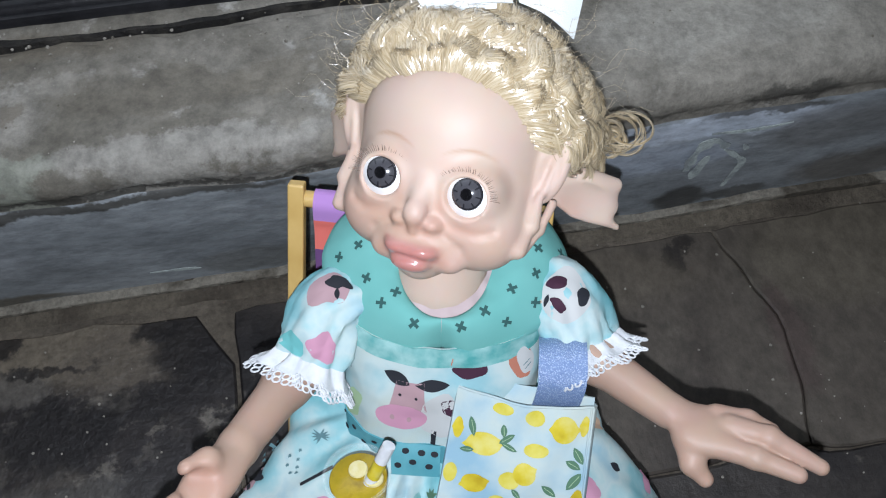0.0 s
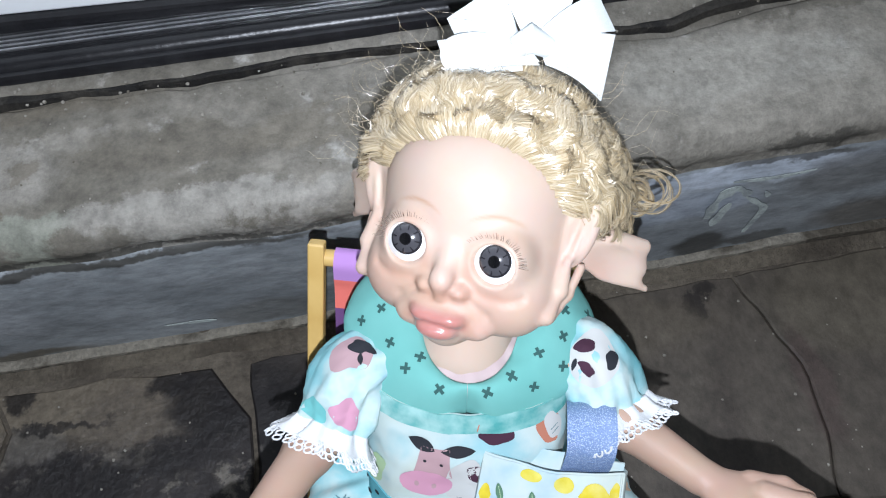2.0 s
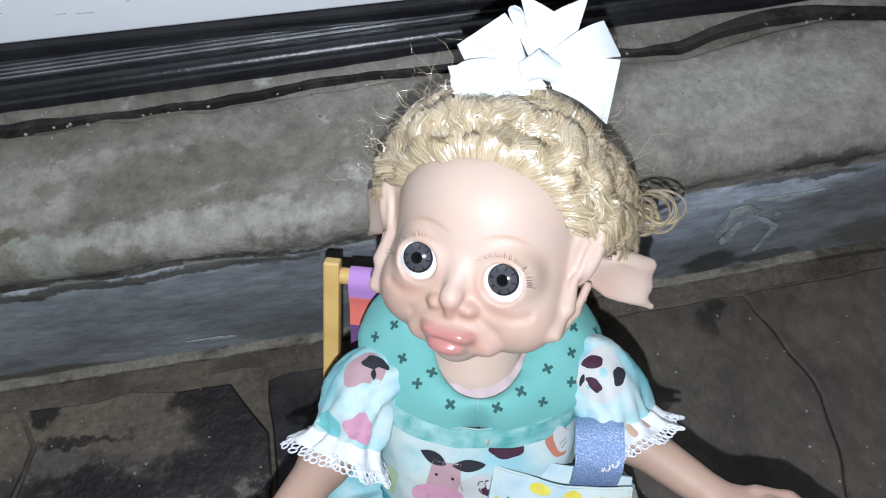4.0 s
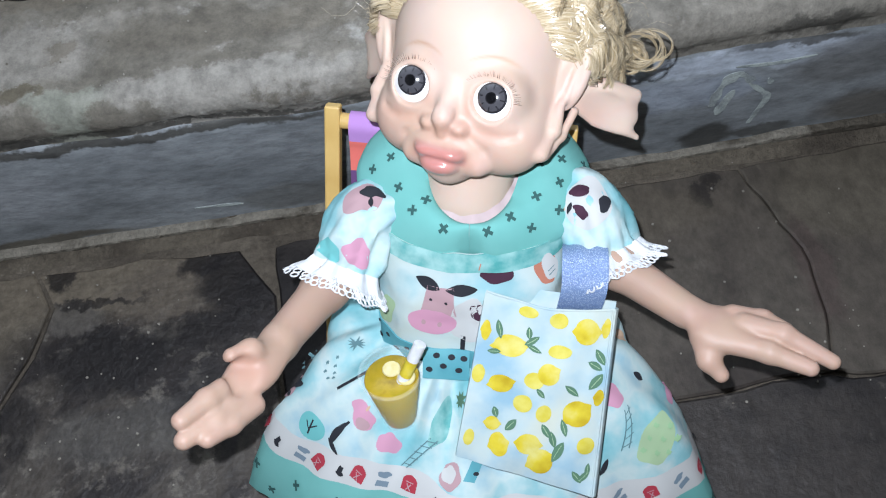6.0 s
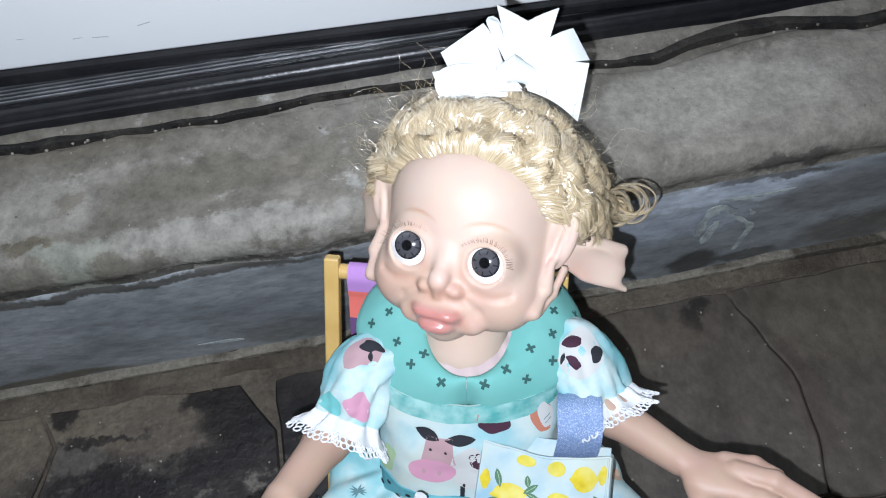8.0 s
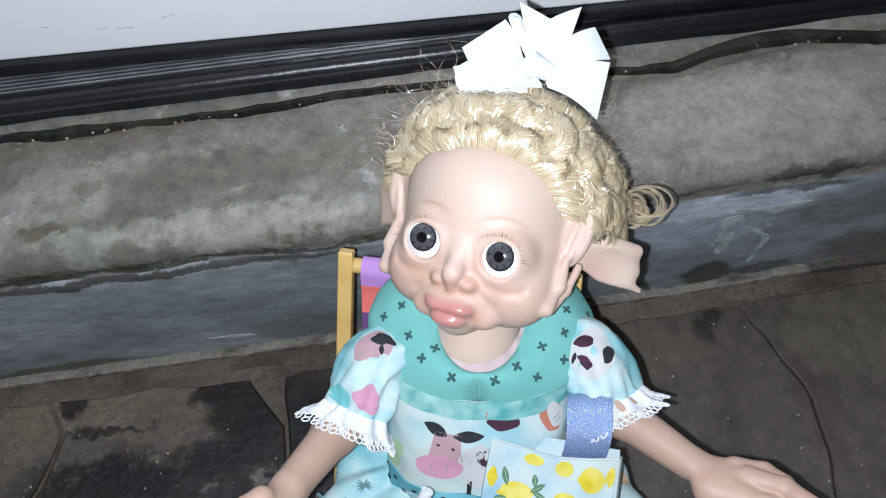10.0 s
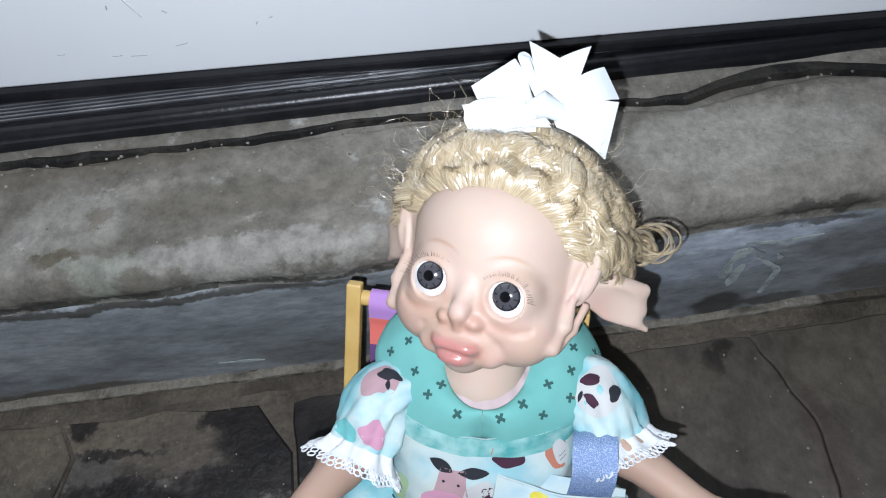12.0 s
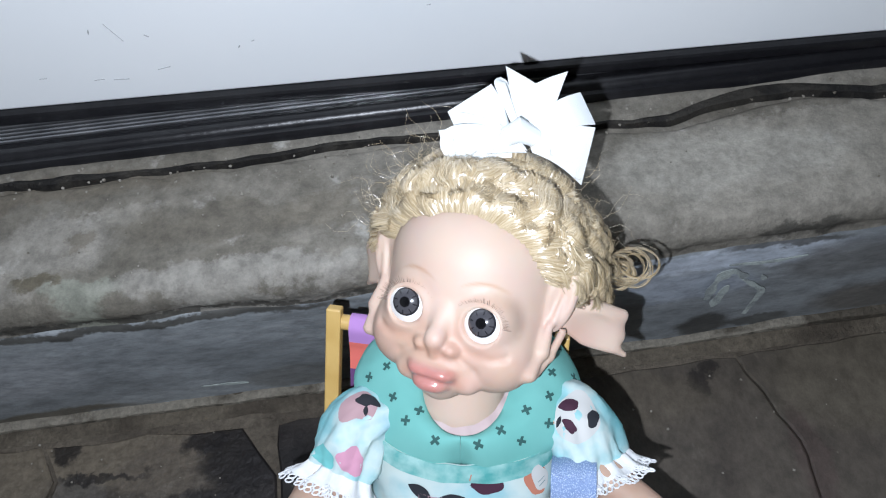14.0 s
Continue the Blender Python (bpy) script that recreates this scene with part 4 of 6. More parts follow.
        u = np.linspace(0, 1, n)[:, None]
        swell = thin + (1 - thin) * np.sin(math.pi * np.clip(0.06 + 0.90 * u, 0, 1)) ** 0.6
        quads = [(2 * i, 2 * i + 1, 2 * i + 3, 2 * i + 2) for i in range(n - 1)]
        def any_of(lo, hi):
            return nrng.uniform(lo, hi, (count, 1, 1))
        at_ = any_of(-1, 1)
        aa = at_ * 0.75 + any_of(-0.3, 0.3) * u
        c = path + width * swell * (at_ * 1.4 * S_ + (0.25 - 0.45 * at_ ** 2 - any_of(0, 0.35)) * N_)
        c = c + fuzz * np.sin(u * any_of(4, 13) + any_of(0, 6)) * (S_ * any_of(-1, 1) + N_ * any_of(-0.5, 1))
        tw = aa + nrng.normal(0, 0.16, (count, 1, 1))
        sd = np.cos(tw) * S_ - np.sin(tw) * N_
        end = any_of(0.55, 0.9)
        w = ribbon * any_of(0.6, 1.2) * (1 - 0.85 * np.clip((u - end) / (1 - end), 0, 1)) * (0.5 + 0.5 * np.clip(u / 0.15, 0, 1))
        both = np.stack([c - sd * w * 0.5, c + sd * w * 0.5], 2).reshape(-1, 3)
        wig.add(to_world(both), [tuple(q + 2 * n * k for q in f4) for k in range(count) for f4 in quads], 0)

    def wave(theta, phi):
        """Height of the combed waves over the scalp, shared by neighbouring locks."""
        ph_ = 5.0 * noise.noise(Vector((phi * 1.7, 0.3, 0.7))) + 2.2 * noise.noise(Vector((phi * 6.0, theta * 1.5, 2.7)))
        return math.sin(15.0 * theta + ph_)

    # first row at the hairline: tufts combed straight up and back over a crest
    for i in range(58):
        phi = -1.52 + 3.10 * (i + 0.5 + rng.uniform(-0.3, 0.3)) / 58
        t0 = float(hairline(phi)) + rng.uniform(-0.015, 0.02)
        drift = rng.uniform(-0.10, 0.10)
        high = 0.0075 + 0.003 * noise.noise(Vector((phi * 4.0, 1.0, 4.0))) + 0.001 * rng.random()
        pth, nds = [], []
        for k in range(13):
            u = k / 12
            p0, nd = scalp(t0 + u * 0.60, phi + drift * u)
            pth.append(p0 + nd * (0.0004 + high * math.sin(math.pi * min(1, u * 1.25)) ** 0.8 + 0.004 * u * (0.4 + 0.6 * wave(t0 + u * 0.6, phi))))
            nds.append(nd)
        lock(pth, nds, 0.0034, 95, 0.00042, 0.12, 0.0008)
    # waves further back, rising in crests and falling into troughs
    for row, (ta, cnt) in enumerate(((0.18, 46), (0.36, 46), (0.55, 44), (0.78, 40), (1.05, 34), (1.35, 24))):
        for i in range(cnt):
            phi = -1.58 + 3.15 * (i + rng.random()) / cnt
            t0 = float(hairline(phi)) + ta + rng.uniform(-0.08, 0.08)
            drift = rng.uniform(-0.35, 0.35)
            sway, turn_ = rng.uniform(0.04, 0.12), rng.uniform(0, 6.28)
            lift = 0.0075 + 0.0045 * rng.random()
            pth, nds = [], []
            for k in range(15):
                u = k / 14
                th_ = min(t0 + u * 0.62, 2.6)
                ph_ = phi + drift * u + sway * math.sin(10 * u + turn_)
                p0, nd = scalp(th_, ph_)
                pth.append(p0 + nd * (lift + 0.0052 * wave(th_, ph_) - 0.0035 * max(0, u - 0.8) * 5))
                nds.append(nd)
            lock(pth, nds, 0.0050, 80, 0.00042, 0.35, 0.0018)
    # ringlets beside the ear and behind the head
    for i in range(54):
        phi = 0.80 + 0.85 * rng.random() if i % 4 else -1.5 + 2.6 * rng.random()
        t0 = float(hairline(phi)) + (rng.uniform(0.16, 1.1) if i % 4 else rng.uniform(0.7, 1.3))
        p0, nd = scalp(t0, phi)
        dn = to_head(to_world(p0) + np.array((0.007, 0.002, -0.018))) - p0 if i % 4 else nd * 0.006
        axis = smooth_line([p0 + nd * 0.005, p0 + nd * 0.011 + dn * 0.2, p0 + nd * 0.015 + dn * 0.9, p0 + nd * 0.014 + dn * 1.5], 26)
        sd = np.cross(nd, dn)
        sd /= np.linalg.norm(sd) + 1e-9
        fw = nd
        rr_, turns, a0 = rng.uniform(0.0028, 0.0050), rng.uniform(1.2, 2.4), rng.uniform(0, 6.28)
        ang = a0 + turns * 6.283 * np.linspace(0, 1, 26)[:, None]
        rad_ = np.cos(ang) * sd + np.sin(ang) * fw
        lock(axis + rr_ * rad_, rad_, 0.0024, 42, 0.00036, 0.3, 0.0012)
    # loose curl standing off at the side
    c0 = to_head((0.186, 0.359, 0.276))
    for i in range(9):
        ax_ = np.array([rng.gauss(0, 1) for _ in range(3)]) * 0.0022
        rr_, tw, sq = (rng.uniform(0.0095, 0.0120) if i < 4 else rng.uniform(0.004, 0.007)), rng.uniform(-0.6, 0.6), rng.uniform(0.75, 1.0)
        mid_ = c0 + ax_ + (np.array((0.001, 0, 0.003)) if i < 4 else np.array((-0.006, 0, -0.003)))
        lp = [mid_ + rr_ * np.array((1.1 * math.cos(a), 0.45 * math.sin(a + tw), sq * math.sin(a))) for a in np.linspace(-3.4 if i < 4 else -2.0, rng.uniform(-0.2, 0.9) + (2.6 if i < 4 else 4.0), 26)]
        lock(lp, np.array(lp) - mid_, 0.0016, 16 if i < 4 else 34, 0.0004, 0.4, 0.0010)
    # stray hairs
    for i in range(170):
        phi = rng.uniform(-1.5, 1.4)
        p0, nd = scalp(float(hairline(phi)) + rng.uniform(0.3, 0.9), phi)
        s_ = np.array([rng.gauss(0, 1) for _ in range(3)]) * 0.008
        strands(smooth_line([p0 + nd * 0.006, p0 + nd * 0.015 + s_ * 0.3, p0 + nd * 0.026 + s_ * 1.3], 12), 1, 0.0008, 0.00012, 0.0052, 2.0)
    wig.build("doll_wig", DOLL_MATS[1])
    tagged(bpy.data.objects["doll_wig"], "glossy blond curled doll hair combed back", "doll hair", kind="stuff")
    ob = G.build("doll", DOLL_MATS)
    at_ = ob.data.color_attributes.new("pigment", "FLOAT_COLOR", "POINT")
    allc = np.concatenate(colours)
    at_.data.foreach_set("color", np.concatenate([allc, np.ones((len(allc), 1))], 1).ravel())
    return tagged(ob, "big-eyed vinyl doll with long ears seated in a deck chair", "doll")


doll()


# ---- shapes of the dress ----
BX, BF = np.array((0.9744, -0.2250, 0.0)), np.array((-0.2250, -0.9744, 0.0))
UPZ = np.array((0.0, 0.0, 1.0))


def collar_at(phi, s, side):
    """Point of one collar lobe: phi from the front to the back in degrees, s from the neckline to the rim."""
    a = math.radians(phi)
    f0 = max(math.cos(a), 0.0)
    ri = 0.0265 + 0.0125 * f0 ** 3
    ro = 0.066 - 0.014 * f0 ** 1.5 - 0.0065 * math.exp(-(phi / 9.0) ** 2) - 0.012 * max(-math.cos(a), 0)
    r = ri + (ro - ri) * s
    c = np.array((0.083, 0.317, 0.0))
    p = c + r * (side * math.sin(a) * BX + math.cos(a) * BF)
    p[2] = 0.2620 - 0.006 * f0 - 0.017 * s ** 1.6 + 0.0045 * math.sin(math.pi * s) + 0.0012 * math.sin(a * 5 + side) * s + wobble(p, 48, 0.0030 * s, 1.0) + wobble(p, 130, 0.0008, 2.0)
    return p


def bodice_at(a, h):
    """a: degrees round the body from the front to the viewer's right; h: 0 waist, 1 collar."""
    t_ = math.radians(a)
    c = np.array((0.069, 0.2620, 0.176)) + h * np.array((0.012, 0.046, 0.074))
    sx, cx = math.sin(t_), math.cos(t_)
    n = (abs(sx) ** 2.6 + abs(cx) ** 2.6) ** (-1 / 2.6)
    wid = 0.0500 + 0.003 * math.sin(math.pi * h)
    dep = 0.0300 + 0.004 * math.sin(math.pi * h)
    fold = 0.0007 * math.sin(9 * t_ + 3 * h) * (1 - h) + 0.0005 * math.sin(5 * t_ - 7 * h)
    p = c + n * (sx * (wid + fold) * BX + cx * (dep + fold) * BF)
    crease = wobble(p, 42, 0.0022, 4.0) + wobble(p, 110, 0.0009, 5.0)
    return p + crease * (sx * BX + cx * BF) + np.array((0, 0, 0.004 * max(cx, 0)))


def skirt_at(th, s):
    """th: degrees from the front to the viewer's right; s: 0 waist, 1 hem."""
    t_ = math.radians(th)
    cap = float(np.interp(th, [-180, -100, -90, -78, -68, -58, 66, 74, 82, 92, 110, 180], [0.30, 0.34, 0.38, 0.46, 0.62, 1.10, 1.40, 1.20, 0.84, 0.55, 0.38, 0.30]))
    over = math.log1p(math.exp(min((s - cap) / 0.06, 40.0))) * 0.06
    s = max(s - over, 0.0)
    r = 1.0 + 2.15 * s
    gather = 0.0060 * math.sin(19 * t_ + 1.2 * math.sin(3 * t_)) * min(1, 6 * s) * max(0.0, 1 - 1.3 * s)
    big = (0.0060 * math.sin(6.0 * t_ + 1.1) + 0.0042 * math.sin(11 * t_ + 2.0 * s) + 0.0016 * math.sin(29 * t_ + 5.0 * s)) * s ** 1.1
    p = np.array((0.068, 0.2600, 0.0)) + (0.0480 * r + big) * math.sin(t_) * BX + (0.0310 * r + 0.052 * s + big) * math.cos(t_) * BF
    lap = 0.012 * math.exp(-((th - 22) / 30.0) ** 2) * min(1.0, 2.2 * s)
    p[2] = 0.1760 - 0.018 * s - 0.062 * s ** 2.6 - lap + 0.5 * big + gather - 0.11 * over + s * (wobble(p, 34, 0.0050, 7.0) + wobble(p, 90, 0.0016, 8.0))
    return p


BAG = [np.array(q) for q in ((0.0793, 0.2540, 0.2235), (0.1455, 0.2295, 0.2270), (0.0495, 0.1815, 0.1650), (0.1225, 0.1490, 0.1530))]


def bag_at(u, v):
    """Front of the bag: u across, v from its mouth down."""
    tl, tr, bl, br = BAG
    p = (1 - v) * ((1 - u) * tl + u * tr) + v * ((1 - u) * bl + u * br)
    nn = np.cross(tr - tl, bl - tl)
    nn = -nn / np.linalg.norm(nn)
    if nn[2] < 0:
        nn = -nn
    return p + nn * (0.004 * math.sin(math.pi * min(max(u, 0), 1)) * math.sin(math.pi * min(max(v, 0), 1)) ** 0.7 + 0.0006 * math.sin(17 * u + 9 * v) + wobble((u, v, 0.3), 5, 0.0016, 3.0) + wobble((u, v, 0.3), 14, 0.0006, 1.0))


# ---- dress ----
M_PRINT = fabric("aqua_print_cotton", [(0.14, 0.40, 0.44), (0.27, 0.50, 0.53), (0.47, 0.58, 0.57), (0.28, 0.47, 0.55)], 30, 0.85, 2600, 0.25, stops=[0.28, 0.44, 0.56, 0.72])
M_CREAM = fabric("cream_print_cotton", [(0.27, 0.48, 0.52), (0.47, 0.57, 0.56), (0.50, 0.56, 0.50)], 30, 0.85, 2600, 0.25)
M_MINT = fabric("mint_cotton", [(0.135, 0.385, 0.355), (0.165, 0.43, 0.40)], 26, 0.85, 2600, 0.25)
M_TEAL = fabric("teal_watercolour", [(0.07, 0.31, 0.30), (0.30, 0.52, 0.50)], 110, 0.85, 2600, 0.2)
M_CROSS = plain("dark_teal_ink", (0.022, 0.085, 0.08), 0.85)
M_LACE = fabric("white_lace", [(0.58, 0.60, 0.62), (0.70, 0.71, 0.72)], 200, 0.85, 3000, 0.4)
M_BLOUSE = fabric("pale_pink_cotton", [(0.46, 0.36, 0.36), (0.54, 0.46, 0.45)], 40, 0.85, 2600, 0.25)
M_BELT = fabric("turquoise_ribbon", [(0.067, 0.269, 0.319), (0.118, 0.353, 0.403)], 60, 0.6, 2000, 0.2)
INK = {k: plain("ink_" + k, c, 0.85) for k, c in dict(black=(0.012, 0.014, 0.02), maroon=(0.045, 0.012, 0.03), pink=(0.52, 0.26, 0.36), mauve=(0.40, 0.26, 0.28), red=(0.36, 0.03, 0.05), white=(0.50, 0.51, 0.50), brick=(0.45, 0.17, 0.11), tan=(0.52, 0.36, 0.25), green=(0.30, 0.50, 0.28), pale=(0.36, 0.50, 0.30), grey=(0.16, 0.22, 0.27), slate=(0.09, 0.24, 0.25), teal=(0.13, 0.42, 0.42), sage=(0.075, 0.165, 0.10), line=(0.10, 0.20, 0.22)).items()}
M_LEMON = fabric("lemon_print", [(0.42, 0.30, 0.012), (0.56, 0.45, 0.03), (0.60, 0.54, 0.16)], 70, 0.85, 2600, 0.2)
M_LEMON_PALE = fabric("lemon_slice_print", [(0.52, 0.43, 0.03), (0.60, 0.54, 0.13)], 120, 0.85, 2600, 0.2)
M_BAG = fabric("lemon_bag_cotton", [(0.25, 0.41, 0.50), (0.41, 0.51, 0.52), (0.50, 0.54, 0.47)], 34, 0.85, 2600, 0.25)


def ellipse(w, h, ang=0.0, n=22):
    a = math.radians(ang)
    return [(w * math.cos(t_) * math.cos(a) - h * math.sin(t_) * math.sin(a), w * math.cos(t_) * math.sin(a) + h * math.sin(t_) * math.cos(a)) for t_ in np.arange(n) * 2 * math.pi / n]


def turned(pts, ang, dx=0.0, dy=0.0):
    a = math.radians(ang)
    return [(x * math.cos(a) - y * math.sin(a) + dx, x * math.sin(a) + y * math.cos(a) + dy) for x, y in pts]


def leaf_shape(ln, w, ang):
    k = 9
    up_ = [(ln * (i / k - 0.5), w * math.sin(math.pi * i / k) ** 0.8) for i in range(k + 1)]
    dn_ = [(x, -y) for x, y in up_[::-1]][1:-1]
    return turned(up_ + dn_, ang)


def blot(w, h, ang, seed, wild=0.25, n=26):
    rg = random.Random(seed)
    ph_ = [rg.uniform(0, 6.28) for _ in range(4)]
    pts = []
    for t_ in np.arange(n) * 2 * math.pi / n:
        k = 1 + wild * (0.6 * math.sin(2 * t_ + ph_[0]) + 0.5 * math.sin(3 * t_ + ph_[1]) + 0.4 * math.sin(5 * t_ + ph_[2]))
        pts.append((w * k * math.cos(t_), h * k * math.sin(t_)))
    return turned(pts, ang)


def bar_shape(ln, w, ang):
    return turned([(-ln / 2, -w / 2), (0, -w / 2), (ln / 2, -w / 2), (ln / 2, w / 2), (0, w / 2), (-ln / 2, w / 2)], ang)


def barn_shape(w, h):
    return [(-w / 2, -h / 2), (w / 2, -h / 2), (w / 2, h * 0.18), (w * 0.32, h * 0.38), (0, h / 2), (-w * 0.32, h * 0.38), (-w / 2, h * 0.18)]


def printed(name, at, u0, v0, pieces, parent, eps=(0.5, 0.01), lift=0.0011, flip=1.0):
    """A printed motif that follows the cloth `at`(u, v): pieces of (outline in metres, material), laid one over another."""
    G, mats = Geo(), []
    pu = (at(u0 + eps[0], v0) - at(u0 - eps[0], v0)) / (2 * eps[0])
    pv = (at(u0, v0 + eps[1]) - at(u0, v0 - eps[1])) / (2 * eps[1])
    eu = pu / np.linalg.norm(pu)
    ew = -flip * (pv - eu * (pv @ eu))
    ew = ew / np.linalg.norm(ew)
    to_uv = np.linalg.pinv(np.stack([pu, pv], 1)) @ np.stack([eu, ew], 1)
    for k, (outline, m) in enumerate(pieces):
        if m not in mats:
            mats.append(m)
        o = np.array(outline)
        c = o.mean(0)
        fine = []
        for i in range(len(o)):
            a, b = o[i], o[(i + 1) % len(o)]
            k_ = max(1, int(np.linalg.norm(b - a) / 0.0018))
            fine += [a + (b - a) * w / k_ for w in range(k_)]
        o = np.array(fine)
        rings = [c + (o - c) * w for w in (1.0, 0.66, 0.33)]
        pts = []
        for r in rings + [np.array([c])]:
            for x, y in r:
                du_, dv_ = to_uv @ np.array((x, y))
                u, v = u0 + du_, v0 + dv_
                p = at(u, v)
                nn = np.cross(at(u + eps[0], v) - at(u - eps[0], v), at(u, v + eps[1]) - at(u, v - eps[1]))
                nn = nn / (np.linalg.norm(nn) + 1e-12)
                if nn @ np.array((-0.05, -0.5, 0.85)) < 0:
                    nn = -nn
                pts.append(p + nn * (lift + 0.00022 * k + 0.0002))
        n = len(o)
        f = []
        for j in range(2):
            f += [(j * n + i, j * n + (i + 1) % n, (j + 1) * n + (i + 1) % n, (j + 1) * n + i) for i in range(n)]
        f += [(2 * n + i, 2 * n + (i + 1) % n, 3 * n) for i in range(n)]
        G.add(pts, f, mats.index(m))
    return G.build(name, mats, parent)


def cross_pieces(size, ang):
    return [(bar_shape(size, size * 0.30, ang + 45), M_CROSS), (bar_shape(size, size * 0.30, ang - 45), M_CROSS)]


BAND_TH, BAND_S = [-180, -80, -70, -58, -40, -30, -14, 20, 56, 68, 80, 180], [0.85, 0.86, 0.84, 0.78, 0.68, 0.62, 0.58, 0.66, 0.90, 1.00, 1.08, 1.0]


def band_s(th):
    return float(np.interp(th, BAND_TH, BAND_S))


def lace_rings(G, line, outward, rows=2, r=0.0019):
    """Open rings of thread along a line, as the scalloped edge of lace."""
    for i in range(len(line)):
        p, o = line[i], outward[i]
        t_ = line[(i + 1) % len(line)] - line[i - 1]
        t_ = t_ / (np.linalg.norm(t_) + 1e-9)
        for k in range(rows):
            c = p + o * (r * 1.7 * k) + t_ * (r * 0.8 * (k % 2))
            ring = [c + r * (math.cos(a) * t_ + math.sin(a) * o) for a in np.arange(9) * 2 * math.pi / 8]
            G.add(*tube(ring, 0.00055, 4))


def dress():
    thing = tagged(new("dress"), "aqua cotton doll dress with farm print and mint collar", "dress")
    # bodice
    A, H = np.linspace(-125, 125, 70), np.linspace(-0.02, 0.85, 26)
    P = np.array([[bodice_at(a, h) for h in H] for a in A])
    bod = Geo().add(*sheet(P, 0.0010)).build("bodice", M_CREAM, thing, "pale aqua printed bodice")
    I = INK
    mm = 0.00128
    pr = [
        ("patch_print", -16, 0.50, [([(-5.5 * mm, 7 * mm), (6 * mm, 7.5 * mm), (8 * mm, -7 * mm), (-8 * mm, -7 * mm)], I["mauve"]), (turned(ellipse(11 * mm, 7.0 * mm), 0, -2.5 * mm, -11.5 * mm), I["pink"]), (turned(ellipse(1.0 * mm, 1.6 * mm, 0, 10), 0, -6.5 * mm, -12 * mm), I["mauve"]), (turned(ellipse(1.0 * mm, 1.6 * mm, 0, 10), 0, 0.5 * mm, -12.5 * mm), I["mauve"]), (turned(ellipse(0.8 * mm, 0.8 * mm, 0, 8), 0, -3.5 * mm, 1 * mm), I["black"]), (turned(ellipse(0.8 * mm, 0.8 * mm, 0, 8), 0, 3.5 * mm, 0.6 * mm), I["black"])]),
        ("leaf_print", -23, 0.62, [(leaf_shape(12 * mm, 3.1 * mm, -20), I["black"])]), ("leaf_print", -3, 0.60, [(leaf_shape(14 * mm, 3.0 * mm, 4), I["black"])]),
        ("white_print", 2, 0.36, [(blot(8 * mm, 13 * mm, 0, 3, 0.12), I["white"])]), ("spot_print", 7, 0.44, [(blot(3.2 * mm, 5.0 * mm, 10, 4, 0.15), I["maroon"])]), ("bar_print", -1, 0.16, [(bar_shape(8 * mm, 2.2 * mm, 90), I["black"])]),
        ("bird_shape_print", 7, 0.76, [(leaf_shape(9 * mm, 2.4 * mm, 25), I["brick"]), (bar_shape(4 * mm, 0.5 * mm, 80), I["brick"])]),
        ("spot_print", 17, 0.70, [(blot(7 * mm, 4.2 * mm, 0, 7, 0.12), I["maroon"])]),
        ("patch_print", 50, 0.66, [(blot(5 * mm, 8 * mm, 0, 8, 0.15), I["brick"]), (turned(blot(4 * mm, 7 * mm, 0, 9, 0.12), 0, 2 * mm, 0), I["white"]), (turned(bar_shape(4 * mm, 0.4 * mm, 20), 0, 2 * mm, -1 * mm), I["line"]), (turned(bar_shape(4 * mm, 0.4 * mm, 20), 0, 2 * mm, -3 * mm), I["line"])]),
        ("spot_print", 62, 0.86, [(leaf_shape(9 * mm, 2.0 * mm, 0), I["black"])]),
        ("sprig_print", -56, 0.26, [(leaf_shape(9 * mm, 1.8 * mm, 50), I["green"]), (leaf_shape(9 * mm, 1.8 * mm, 120), I["green"]), (blot(5 * mm, 9 * mm, 0, 21, 0.2), I["pale"])]),
        ("grid_print", -64, 0.55, [(bar_shape(10 * mm, 0.5 * mm, -40), I["line"]), (turned(bar_shape(10 * mm, 0.5 * mm, -40), 0, 1.5 * mm, 2.5 * mm), I["line"]), (bar_shape(6 * mm, 0.5 * mm, 60), I["line"])]),
    ]
    for nm, u, v, pcs in pr:
        printed(nm, bodice_at, u, v, pcs, bod, flip=-1.0)
    P = np.array([[bodice_at(a, h) + 0.0009 * (math.sin(math.radians(a)) * BX + math.cos(math.radians(a)) * BF) + UPZ * 0.0006 for h in np.linspace(0.72, 0.85, 6)] for a in np.linspace(-100, 100, 60)])
    Geo().add(*sheet(P, 0.0008)).build("yoke_band", M_TEAL, thing, "teal watercolour yoke band")
    # under-blouse between the neck and the collar
    P = np.array([[np.array((0.079, 0.308, 0)) + (0.0225 + 0.0110 * q) * (math.sin(a) * BX + math.cos(a) * BF) + np.array((0, 0, 0.2560 - 0.006 * q + 0.0012 * math.sin(12 * a) * q * (1 - q) * 4)) for q in np.linspace(0, 1, 6)] for a in np.linspace(-math.pi, math.pi, 72, endpoint=False)])
    Geo().add(*sheet(P, 0.0010, True)).build("neckline", M_BLOUSE, thing, "pale pink gathered neckline")
    # collar
    for side in (-1, 1):
        P = []
        for phi in np.concatenate([np.linspace(0.2, 30, 18), np.linspace(34, 168, 40)]):
            row = [collar_at(phi, s, side) for s in np.linspace(0, 1, 14)]
            rim = row[-1] + (row[-1] - row[-2]) * 0.15 - UPZ * 0.0016
            P.append([row[0] - UPZ * 0.002] + row + [rim, rim - UPZ * 0.0012 - (row[-1] - row[-2]) * 0.6])
        P = np.array(P)
        col = Geo().add(*sheet(P, 0.0012)).build("collar", M_MINT, thing, "mint collar lobe with small dark crosses")
